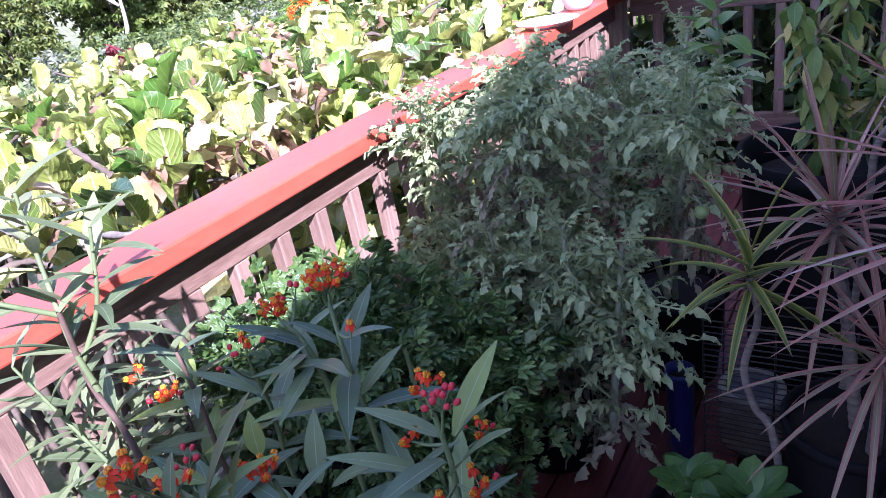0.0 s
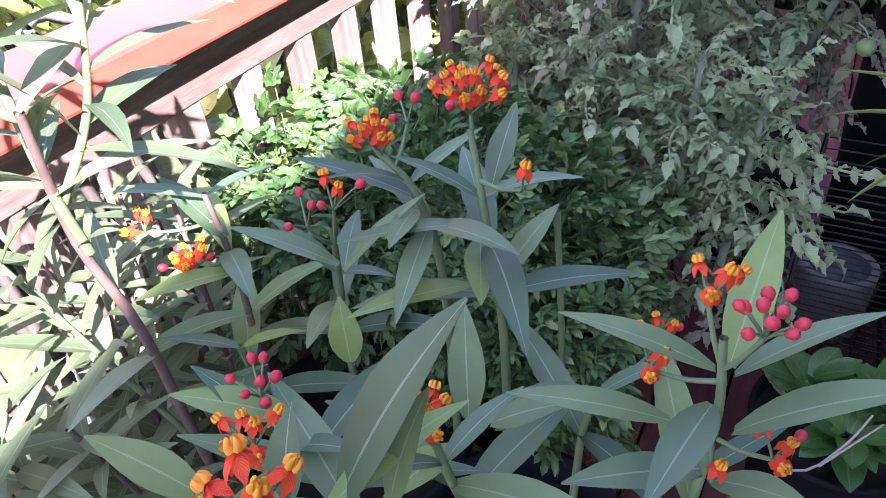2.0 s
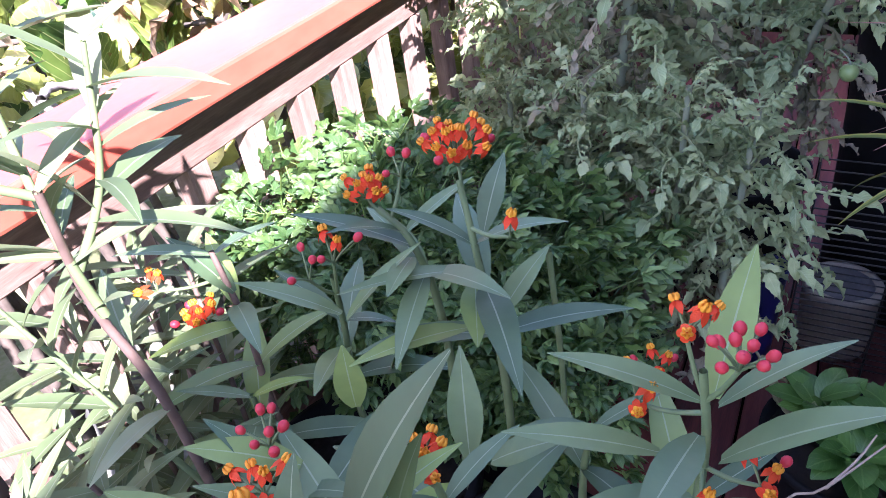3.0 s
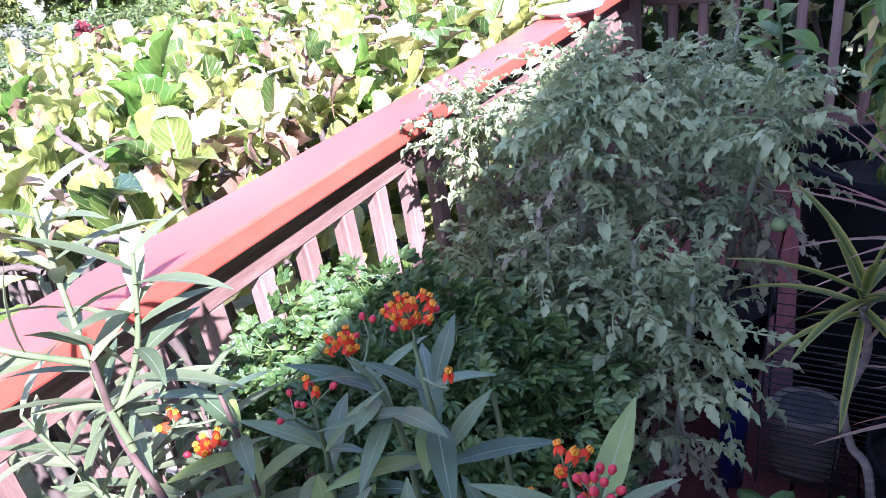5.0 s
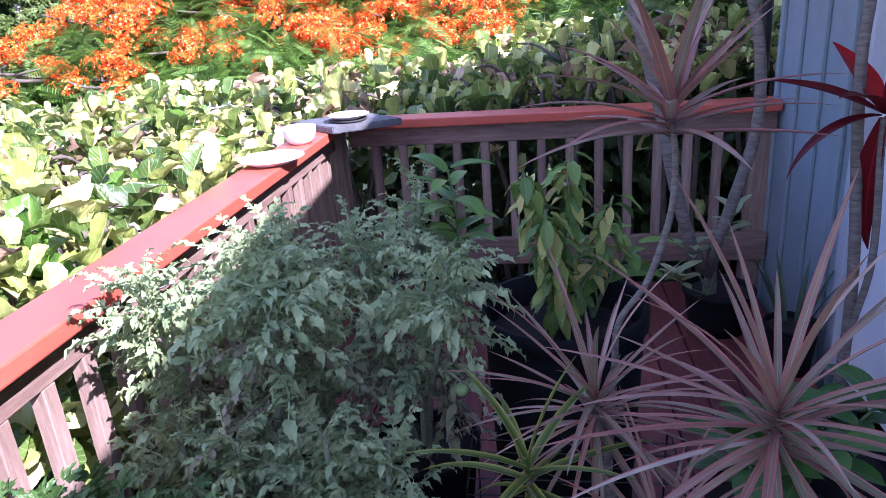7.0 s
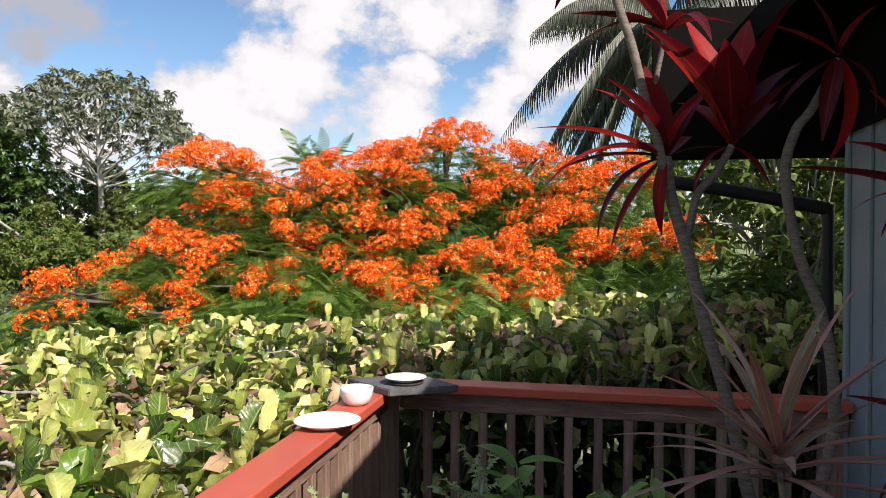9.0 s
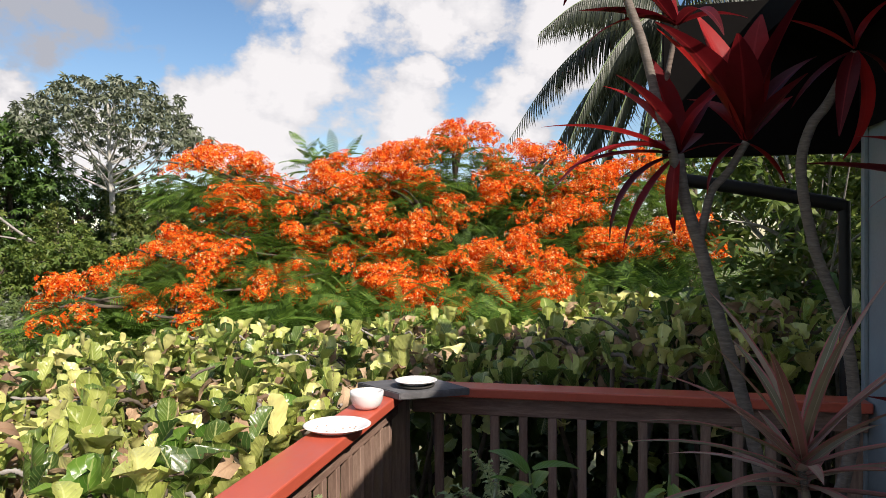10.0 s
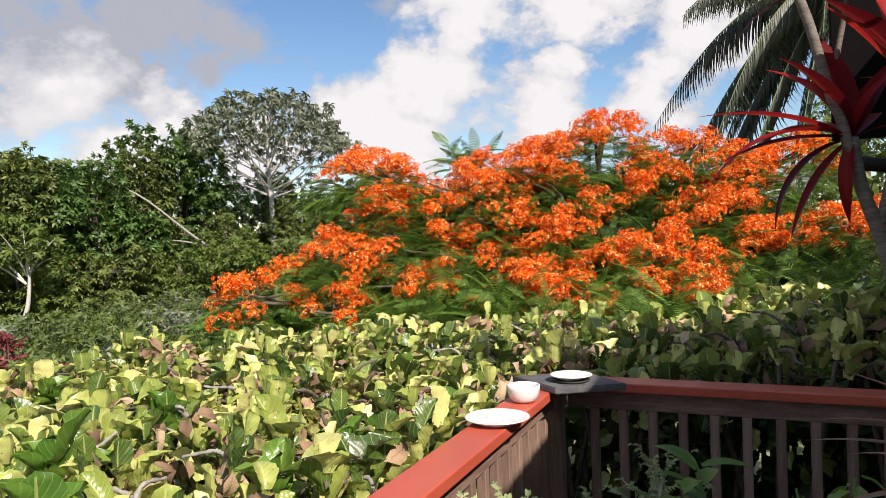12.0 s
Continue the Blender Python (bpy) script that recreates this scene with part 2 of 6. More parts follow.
L_hedge = leaf_mat("hedge_leaf", [(0.035, 0.078, 0.018), (0.12, 0.195, 0.036), (0.34, 0.4, 0.085), (0.53, 0.56, 0.18), (0.7, 0.64, 0.26)], (0.66, 0.68, 0.3), 0.5, 0.32, 0.22, [0, 0.24, 0.52, 0.82, 1], side=7.0, spot=0.33, relief=0.007, spec=0.6)
L_hedgeo = leaf_mat("hedge_leaf_single", [(0.035, 0.078, 0.018), (0.12, 0.195, 0.036), (0.34, 0.4, 0.085), (0.53, 0.56, 0.18), (0.7, 0.64, 0.26)], (0.66, 0.68, 0.3), 0.5, 0.32, 0.22, [0, 0.24, 0.52, 0.82, 1], island=False, side=7.0, spot=0.33, relief=0.007, spec=0.6)
L_shoot = leaf_mat("hedge_shoot_leaf", [(0.04, 0.11, 0.015), (0.1, 0.22, 0.03), (0.26, 0.38, 0.06)], (0.5, 0.56, 0.2), 0.5, 0.3, 0.3, side=7.0, relief=0.007, spec=0.6)
L_dead = leaf_mat("dead_leaf", [(0.16, 0.1, 0.06), (0.4, 0.26, 0.155), (0.58, 0.43, 0.28)], (0.2, 0.1, 0.05), 0.4, 0.7, 0.15)
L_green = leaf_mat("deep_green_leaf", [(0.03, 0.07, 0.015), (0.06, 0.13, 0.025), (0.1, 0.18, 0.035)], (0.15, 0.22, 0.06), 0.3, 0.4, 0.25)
L_forest = leaf_mat("forest_leaf", [(0.03, 0.05, 0.012), (0.068, 0.102, 0.02), (0.125, 0.165, 0.034), (0.2, 0.22, 0.055)], (0.1, 0.14, 0.04), 0.2, 0.5, 0.25)
# darker hedge leaf: the hedge's inner shade is put into its colour
L_inner_shade = leaf_mat("shade_hedge_leaf", [(0.02, 0.038, 0.008), (0.04, 0.07, 0.013), (0.07, 0.11, 0.02)], (0.08, 0.11, 0.03), 0.2, 0.4, 0.15)
L_yellow = leaf_mat("yellow_green_leaf", [(0.05, 0.1, 0.015), (0.11, 0.17, 0.03), (0.16, 0.2, 0.04)], (0.15, 0.2, 0.06), 0.2, 0.5, 0.3)
L_cover = leaf_mat("ground_cover_leaf", [(0.05, 0.085, 0.025), (0.1, 0.15, 0.04), (0.17, 0.22, 0.07)], (0.1, 0.14, 0.05), 0.2, 0.55, 0.25)
L_silver = leaf_mat("silvery_leaf", [(0.07, 0.09, 0.05), (0.14, 0.165, 0.1), (0.27, 0.29, 0.22)], (0.2, 0.22, 0.15), 0.2, 0.55, 0.2)
L_fern = leaf_mat("feathery_leaf", [(0.06, 0.13, 0.02), (0.12, 0.23, 0.035), (0.2, 0.33, 0.05)], (0.1, 0.18, 0.05), 0.1, 0.5, 0.4)
L_flame = leaf_mat("flame_petal", [(0.5, 0.024, 0.004), (0.8, 0.085, 0.008), (0.88, 0.175, 0.015), (0.9, 0.34, 0.045), (0.9, 0.68, 0.36)], (0.7, 0.1, 0.02), 0.1, 0.8, 0.3, [0, 0.24, 0.56, 0.86, 1], spec=0.1)
L_milk = leaf_mat("milkweed_leaf", [(0.07, 0.12, 0.055), (0.115, 0.175, 0.085), (0.16, 0.225, 0.09), (0.22, 0.3, 0.06)], (0.34, 0.41, 0.27), 0.5, 0.45, 0.25, [0, 0.4, 0.75, 1], island=False, side=0.0, relief=0.003, rib=0.024)
L_pale = leaf_mat("grey_green_leaf", [(0.1, 0.15, 0.065), (0.17, 0.22, 0.1), (0.26, 0.3, 0.16)], (0.28, 0.32, 0.22), 0.5, 0.6, 0.3, island=False, side=0.0, relief=0.002)
L_tom = leaf_mat("tomato_leaf", [(0.25, 0.33, 0.15), (0.35, 0.425, 0.195), (0.45, 0.52, 0.26)], (0.5, 0.55, 0.32), 0.35, 0.6, 0.35, island=False)
L_tomdry = leaf_mat("withered_tomato_leaf", [(0.17, 0.16, 0.09), (0.26, 0.25, 0.13), (0.34, 0.29, 0.2)], (0.2, 0.19, 0.12), 0.3, 0.8, 0.2, island=False)
L_pars = leaf_mat("parsley_leaf", [(0.05, 0.125, 0.032), (0.1, 0.19, 0.045), (0.22, 0.34, 0.085)], (0.2, 0.3, 0.12), 0.3, 0.35, 0.35, spec=0.8)
L_drac = leaf_mat("pink_dracaena_leaf", [(0.15, 0.15, 0.08), (0.24, 0.2, 0.125), (0.27, 0.12, 0.085), (0.4, 0.33, 0.25)], (0.4, 0.35, 0.25), 0.6, 0.45, 0.25, island=False, side=0.0, edge=((0.38, 0.13, 0.12), 0.36), spec=0.3)
L_ydrac = leaf_mat("yellow_dracaena_leaf", [(0.1, 0.135, 0.025), (0.15, 0.18, 0.035)], (0.05, 0.085, 0.02), 0.8, 0.45, 0.3, island=False, side=0.0, edge=((0.26, 0.26, 0.05), 0.34), rib=0.12, spec=0.3)
L_ti = leaf_mat("red_ti_leaf", [(0.07, 0.005, 0.008), (0.15, 0.009, 0.012), (0.42, 0.02, 0.02)], (0.5, 0.05, 0.05), 0.25, 0.45, 0.42, island=False, side=0.0, spec=0.2)
L_citrus = leaf_mat("citrus_leaf", [(0.09, 0.19, 0.03), (0.14, 0.26, 0.04), (0.2, 0.32, 0.06)], (0.26, 0.36, 0.12), 0.4, 0.45, 0.3, island=False, spec=0.3)
L_droop = leaf_mat("yellowing_leaf", [(0.08, 0.17, 0.035), (0.18, 0.28, 0.055), (0.32, 0.36, 0.08), (0.55, 0.44, 0.14)], (0.3, 0.32, 0.12), 0.4, 0.4, 0.3, [0, 0.4, 0.8, 1], island=False, spot=0.36)
L_blade = leaf_mat("dark_blade_leaf", [(0.03, 0.06, 0.03), (0.05, 0.09, 0.04)], (0.08, 0.12, 0.06), 0.3, 0.45, 0.1, island=False, side=0.0)
L_broad = leaf_mat("broad_glossy_leaf", [(0.04, 0.11, 0.022), (0.08, 0.18, 0.035)], (0.14, 0.24, 0.07), 0.4, 0.33, 0.25, island=False, side=7, relief=0.0015)
L_palm = leaf_mat("palm_leaflet", [(0.012, 0.018, 0.01), (0.028, 0.038, 0.019), (0.06, 0.068, 0.04)], (0.1, 0.12, 0.06), 0.3, 0.4, 0.15)
L_redsh = leaf_mat("red_shrub_leaf", [(0.16, 0.02, 0.03), (0.28, 0.05, 0.05)], (0.3, 0.1, 0.1), 0.3, 0.45, 0.3)
P_red = leaf_mat("orange_red_petal", [(0.78, 0.05, 0.012), (0.84, 0.09, 0.016)], (0.75, 0.1, 0.02), 0.2, 0.55, 0.3, island=False)
P_yel = leaf_mat("golden_petal", [(0.8, 0.31, 0.015), (0.82, 0.38, 0.02)], (0.8, 0.4, 0.03), 0.1, 0.55, 0.2, island=False)
P_bud = surf_mat("crimson_bud", [(0.42, 0.02, 0.035), (0.58, 0.045, 0.05)], 60, 0.5, bump=0.05)

# ---- mesh helpers ----
RNG = np.random.default_rng(7)


def mesh_of(name, V, F, UV=None, smooth=True):
    me = bpy.data.meshes.new(name)
    V, F = np.asarray(V, np.float32), np.asarray(F, np.int32)
    me.vertices.add(len(V))
    me.vertices.foreach_set("co", V.ravel())
    k = F.shape[1]
    me.loops.add(F.size)
    me.loops.foreach_set("vertex_index", F.ravel())
    me.polygons.add(len(F))
    me.polygons.foreach_set("loop_start", np.arange(0, F.size, k, dtype=np.int32))
    me.polygons.foreach_set("use_smooth", np.full(len(F), smooth))
    if UV is not None:
        me.uv_layers.new(name="UVMap").data.foreach_set("uv", np.asarray(UV, np.float32).ravel())
    me.update(calc_edges=True)
    me.validate()
    return me


def part(name, data, material=None, parent=None, label="", m=None, kind=""):
    """Links a mesh, or a bmesh, as one object under a thing or a part."""
    if isinstance(data, bmesh.types.BMesh):
        me = bpy.data.meshes.new(name)
        data.to_mesh(me)
        data.free()
        data = me
    if material and not data.materials:
        data.materials.append(material)
    ob = new(name, data)
    ob.parent = parent
    if m is not None:
        ob.matrix_basis = m
    return tagged(ob, label=label, kind=kind)


def thing(name, at, label, category, group="", kind=""):
    ob = new(name)
    ob.empty_display_size = 0.05
    ob.location = at
    return tagged(ob, label=label, category=category, group=group, kind=kind)


def box_bm(x0, x1, y0, y1, z0, z1, bevel=0.0, seg=2):
    bm = bmesh.new()
    bmesh.ops.create_cube(bm, size=1, matrix=Matrix.Translation(((x0 + x1) / 2, (y0 + y1) / 2, (z0 + z1) / 2)) @ Matrix.Diagonal((x1 - x0, y1 - y0, z1 - z0, 1)))
    if bevel:
        bmesh.ops.bevel(bm, geom=bm.edges[:], offset=bevel, segments=seg, profile=0.5, affect="EDGES")
    return bm


def lathe(profile, sides=32):
    """Turned body: profile rows of (radius, height)."""
    V, F = [], []
    for r, z in profile:
        for i in range(sides):
            a = 2 * math.pi * i / sides
            V.append((r * math.cos(a), r * math.sin(a), z))
    for j in range(len(profile) - 1):
        for i in range(sides):
            k = (i + 1) % sides
            F.append((j * sides + i, j * sides + k, (j + 1) * sides + k, (j + 1) * sides + i))
    return V, F


def spline(pts, n):
    P = [Vector(p) for p in pts]
    P = [2 * P[0] - P[1]] + P + [2 * P[-1] - P[-2]]
    out = []
    segs = len(P) - 3
    for k in range(n + 1):
        u = k / n * segs
        i = min(int(u), segs - 1)
        t = u - i
        a, b, c, d = P[i:i + 4]
        out.append(0.5 * (2 * b + (c - a) * t + (2 * a - 5 * b + 4 * c - d) * t * t + (3 * b - a - 3 * c + d) * t ** 3))
    return out


def tube(pts, r0, r1, n=None, sides=8, ripple=0.0, pitch=2):
    """Tapered stem along a smooth line; ripple gives leaf-scar rings. Returns vertices, faces."""
    n = n or 5 * (len(pts) - 1)
    S = spline(pts, n) if len(pts) > 2 or n > 1 else [Vector(p) for p in pts]
    V, F = [], []
    side = Vector((0.31, 0.87, 0.37))
    for k, p in enumerate(S):
        d = (S[min(k + 1, len(S) - 1)] - S[max(k - 1, 0)]).normalized()
        a = d.cross(side).normalized()
        b = d.cross(a)
        r = r0 + (r1 - r0) * k / (len(S) - 1)
        if ripple:
            r *= 1 + ripple * (1 if k % pitch == 0 else -1)
        for i in range(sides):
            w = 2 * math.pi * i / sides
            V.append(p + r * (math.cos(w) * a + math.sin(w) * b))
        if k:
            o = (k - 1) * sides
            F += [(o + i, o + (i + 1) % sides, o + sides + (i + 1) % sides, o + sides + i) for i in range(sides)]
    return V, F


def merged(items):
    V, F = [], []
    for v, f in items:
        o = len(V)
        V += [tuple(p) for p in v]
        F += [tuple(i + o for i in q) for q in f]
    return V, F


def leaf(length, width, prof="lance", segs=6, fold=0.25, droop=0.6, wave=0.0, seed=0, cols=3):
    """A leaf along +Y with its upper side to +Z: vertices, faces, UVs."""
    rg = random.Random(seed)
    V, UV = [], []
    y = z = 0.0
    for k in range(segs + 1):
        v = k / segs
        if prof == "lance":
            w = math.sin(math.pi * min(1, v * 0.92 + 0.06)) ** 0.9 * (1.15 - 0.45 * v)
        elif prof == "obovate":
            w = (0.16 + 0.9 * v ** 0.9) * (1 if v < 0.72 else math.sqrt(max(0.02, 1 - ((v - 0.72) / 0.29) ** 2)))
        elif prof == "fiddle":
            w = 0.08 + 0.95 * math.sin(math.pi * min(1, 0.1 + 0.86 * v ** 1.35)) ** 0.75
        elif prof == "toothed":
            w = math.sin(math.pi * min(1, v * 0.92 + 0.06)) ** 0.8 * (1.2 - 0.5 * v) * (0.62 if k % 2 else 1.15)
        elif prof == "jagged":
            w = math.sin(math.pi * min(1, v * 0.92 + 0.06)) ** 0.8 * (1.2 - 0.5 * v) * (0.85 if k % 2 else 1.1)
        elif prof == "strap":
            w = min(1, 0.75 + v) * (1 - v ** 3) + 0.02
        else:
            w = math.sin(math.pi * min(0.985, v * 0.9 + 0.08)) ** 0.6
        if k == segs:
            w = min(w, 0.06)
        th = droop * v
        if k:
            y += length / segs * math.cos(th)
            z -= length / segs * math.sin(th)
        for c in range(cols):
            u = 2 * c / (cols - 1) - 1
            rough_ = rg.uniform(-1, 1) * wave * width * abs(u)
            V.append((u * width / 2 * w * (1 + 0.25 * wave * rg.uniform(-1, 1)), y + 0.3 * rough_, z + abs(u) ** 1.3 * fold * width / 2 * w + rough_))
            UV.append((0.5 + u * 0.5, v))
    F = []
    for k in range(segs):
        for c in range(cols - 1):
            o = cols * k + c
            F.append((o, o + 1, o + cols + 1, o + cols))
    uv = [UV[i] for f in F for i in f]
    return np.array(V), np.array(F), np.array(uv)


def placed(tpl, mats):
    """Many copies of a leaf in one set of vertices, faces and UVs. mats: (k, 4, 4)."""
    V, F, UV = tpl
    mats = np.asarray(mats)
    k = len(mats)
    W = np.einsum("kij,nj->kni", mats[:, :3, :3], V) + mats[:, None, :3, 3]
    FF = F[None] + (np.arange(k) * len(V))[:, None, None]
    return W.reshape(-1, 3), FF.reshape(-1, F.shape[1]), np.tile(UV, (k, 1))


def cat(sets):
    V, F, UV, o = [], [], [], 0
    for v, f, u in sets:
        V.append(v)
        F.append(f + o)
        UV.append(u)
        o += len(v)
    return np.concatenate(V), np.concatenate(F), np.concatenate(UV)


def frames(pos, way, up, size):
    """Poses with +Y along way and +Z near up."""
    pos, way, up = (np.asarray(a, float) for a in (pos, way, up))
    y = way / np.linalg.norm(way, axis=1, keepdims=True)
    x = np.cross(y, up)
    x /= np.linalg.norm(x, axis=1, keepdims=True) + 1e-9
    z = np.cross(x, y)
    m = np.zeros((len(pos), 4, 4))
    s = np.asarray(size, float).reshape(-1, 1)
    m[:, :3, 0], m[:, :3, 1], m[:, :3, 2], m[:, :3, 3] = x * s, y * s, z * s, pos
    m[:, 3, 3] = 1
    return m


def pose_leaf(base, way, up=(0, 0, 1), size=1.0):
    return Matrix(frames([base], [way], [up], [size])[0].tolist())


def leaf_meshes(name, n, material, **kw):
    out = []
    for i in range(n):
        k = dict(kw)
        k["droop"] = kw.get("droop", 0.6) * (0.6 + 0.8 * i / max(1, n - 1))
        me = mesh_of(name, *leaf(seed=i, **k))
        me.materials.append(material)
        out.append(me)
    return out


def unit(a):
    return a / np.linalg.norm(a, axis=-1, keepdims=True)


# ---- setting: ground, deck, rails ----
GZ = -0.62


def ground_bm():
    bm = bmesh.new()
    n = 60
    xs = [(-1 if i < n / 2 else 1) * abs(2 * i / n - 1) ** 3 * 900 for i in range(n + 1)]
    rows = [[bm.verts.new((x, y, GZ + 0.06 * noise.noise((x * 0.3, y * 0.3, 0)) + 0.002 * max(0, math.hypot(x, y) - 30))) for x in xs] for y in xs]
    for j in range(n):
        for i in range(n):
            bm.faces.new((rows[j][i], rows[j][i + 1], rows[j + 1][i + 1], rows[j + 1][i]))
    return bm


tagged(part("ground", ground_bm(), M_ground), "grassy ground with leaf litter below the raised deck", "ground", kind="structure")

floor = thing("floor", (0, 0, 0), "red-painted wooden deck floor of long boards", "floor", kind="structure")
part("joists", box_bm(-0.1, 2.0, -5.0, 0.1, -0.2, -0.032), M_dark, floor)
bw = 0.14
board = box_bm(-bw / 2 + 0.003, bw / 2 - 0.003, -5.0, 0.1, -0.03, 0.0, 0.003, 1)
first = part("board", board, M_deck, floor, m=Matrix.Translation((-0.04, 0, 0)))
for i in range(1, 15):
    part("board", first.data, None, floor, m=Matrix.Translation((-0.04 + bw * i, 0, -0.001 * (i % 2))))

CAPZ0, CAPZ1 = 0.88, 0.925


def rail(length, cap_start, left, label):
    """Rail that runs from the corner along +X, or along -Y where left is set."""
    r = thing("railing", (0, 0, 0), label, "railing", "deck railings", "structure")

    def bar(x0, x1, y0, y1, z0, z1, *bev):
        return box_bm(-y1, -y0, -x1, -x0, z0, z1, *bev) if left else box_bm(x0, x1, y0, y1, z0, z1, *bev)

    def along(d):
        return Matrix.Translation((0, -d, 0) if left else (d, 0, 0))
    part("cap", bar(cap_start, length, 0.0, 0.155, CAPZ0, CAPZ1, 0.006, 2), M_cap, r, "red-painted flat cap")
    part("top_rail", bar(0.0, length, 0.058, 0.1, CAPZ0 - 0.095, CAPZ0 - 0.001, 0.003, 1), M_woodh, r)
    part("bottom_rail", bar(0.0, length, 0.058, 0.1, 0.13, 0.27, 0.003, 1), M_woodh, r)
    me = None
    for i in range(int((length - 0.1) / 0.14)):
        if me is None:
            me = part("baluster", bar(-0.021, 0.021, 0.06, 0.098, 0.2705, CAPZ0 - 0.0955, 0.003, 1), M_wood, r, m=along(0.13)).data
        else:
            part("baluster", me, None, r, m=along(0.13 + 0.1395 * i))
    for x in (length - 0.05,):
        part("post", bar(x - 0.045, x + 0.045, 0.102, 0.19, -0.6, CAPZ0 - 0.003, 0.004, 1), M_wood, r)
    return r


rail(2.06, -0.155, False, "brown wooden deck railing with a red cap, in shade")
rail(4.9, 0.002, True, "brown wooden deck railing with a red cap, sunlit")
corner = tagged(part("corner_post", box_bm(-0.118, -0.03, 0.03, 0.118, -0.6, CAPZ0 - 0.004, 0.004, 1), M_wood), "brown wooden post at the railing corner", "post", kind="structure")

# ---- house ----
wall = thing("wall_east", (2.07, 0, 0), "blue-grey board-and-batten house wall", "wall", kind="structure")
DY0, DY1 = -1.66, -0.84
part("siding", box_bm(0, 0.14, DY1 + 0.07, 0.13, -0.6, 2.54), M_wall, wall)
part("siding", box_bm(0, 0.14, -8.0, DY0 - 0.07, -0.6, 2.54), M_wall, wall)
part("siding", box_bm(0, 0.14, DY0 - 0.068, DY1 + 0.068, 1.97, 2.54), M_wall, wall)
bat = None
for y in [0.11, -0.14, -0.4, -0.66] + [DY0 - 0.2 - 0.26 * i for i in range(23)]:
    if bat is None:
        bat = part("batten", box_bm(-0.018, -0.0005, -0.02, 0.02, -0.6, 2.54, 0.003, 1), M_wall, wall, m=Matrix.Translation((0, y, 0))).data
    else:
        part("batten", bat, None, wall, m=Matrix.Translation((0, y, 0)))
# board added at the wall top; its near-black paints the eave's shade
part("eave_shade_board", box_bm(-0.026, -0.0185, -8.0, 0.13, 2.12, 2.54, 0.002, 1), M_dark, wall, "dark board added for the shade under the eave")
door = thing("door_1", (2.07, (DY0 + DY1) / 2, 0), "white painted door with pale grey casing in the house wall", "door", kind="structure")
part("door_leaf", box_bm(0.03, 0.07, -0.41, 0.41, 0.0, 1.9, 0.004, 1), M_door, door)
for z0, z1 in ((0.2, 0.9), (1.0, 1.75)):
    part("panel", box_bm(0.018, 0.0295, -0.3, 0.3, z0, z1, 0.006, 1), M_door, door)
for y in (-0.445, 0.445):
    part("casing", box_bm(-0.02, 0.1, y - 0.034, y + 0.034, 0.0, 1.9, 0.004, 1), M_trim, door)
part("casing", box_bm(-0.02, 0.1, -0.479, 0.479, 1.902, 1.965, 0.004, 1), M_trim, door)


def roof_bm():
    bm = bmesh.new()
    # slanted edge sets the shade line; unseen length past y -5.5 added for shade
    A = [(1.62, 0.27), (2.06, -5.5), (2.06, -8.0), (5.5, -8.0), (5.5, 0.27)]
    lo = [bm.verts.new((x, y, 2.55)) for x, y in A]
    hi = [bm.verts.new((x, y, 2.68 + 0.25 * (x - 1.62))) for x, y in A]
    bm.faces.new(lo[::-1])
    bm.faces.new(hi)
    for i in range(5):
        j = (i + 1) % 5
        bm.faces.new((lo[i], lo[j], hi[j], hi[i]))
    bmesh.ops.recalc_face_normals(bm, faces=bm.faces)
    return bm


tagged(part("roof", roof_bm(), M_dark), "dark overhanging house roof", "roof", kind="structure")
# depth and left end set to cover the dark area in the camera's view
tagged(part("trim", box_bm(1.22, 5.5, 0.275, 0.33, 2.04, 2.78, 0.004, 1), M_dark), "deep dark board at the roof end, sized to fit the camera's view", "fascia", kind="structure")
tagged(part("wall_north", box_bm(2.215, 5.4, 0.0, 0.13, -0.6, 2.54), M_wall), "blue-grey house end wall", "wall", kind="structure")
tagged(part("wall_south", box_bm(2.215, 5.4, -8.0, -7.87, -0.6, 2.54), M_wall), "blue-grey house end wall", "wall", kind="structure")
tagged(part("wall_far", box_bm(5.26, 5.4, -7.868, -0.002, -0.6, 2.54), M_wall), "blue-grey back wall of the house", "wall", kind="structure")
spout = thing("downspout", (2.0, 0.2, 0), "dark rain downspout sloping from the eave to the wall corner", "downspout")
part("sloping_pipe", mesh_of("sloping_pipe", *tube([(-0.68, 0.1, 1.93), (-0.34, 0.08, 1.87), (0.02, 0.04, 1.79)], 0.033, 0.033, 6, 12)), M_pipe, spout)
part("upright_pipe", mesh_of("upright_pipe", *tube([(0.02, 0.04, 1.81), (0.025, 0.035, 1.0), (0.025, 0.035, -0.55)], 0.026, 0.026, 6, 12)), M_pipe, spout)

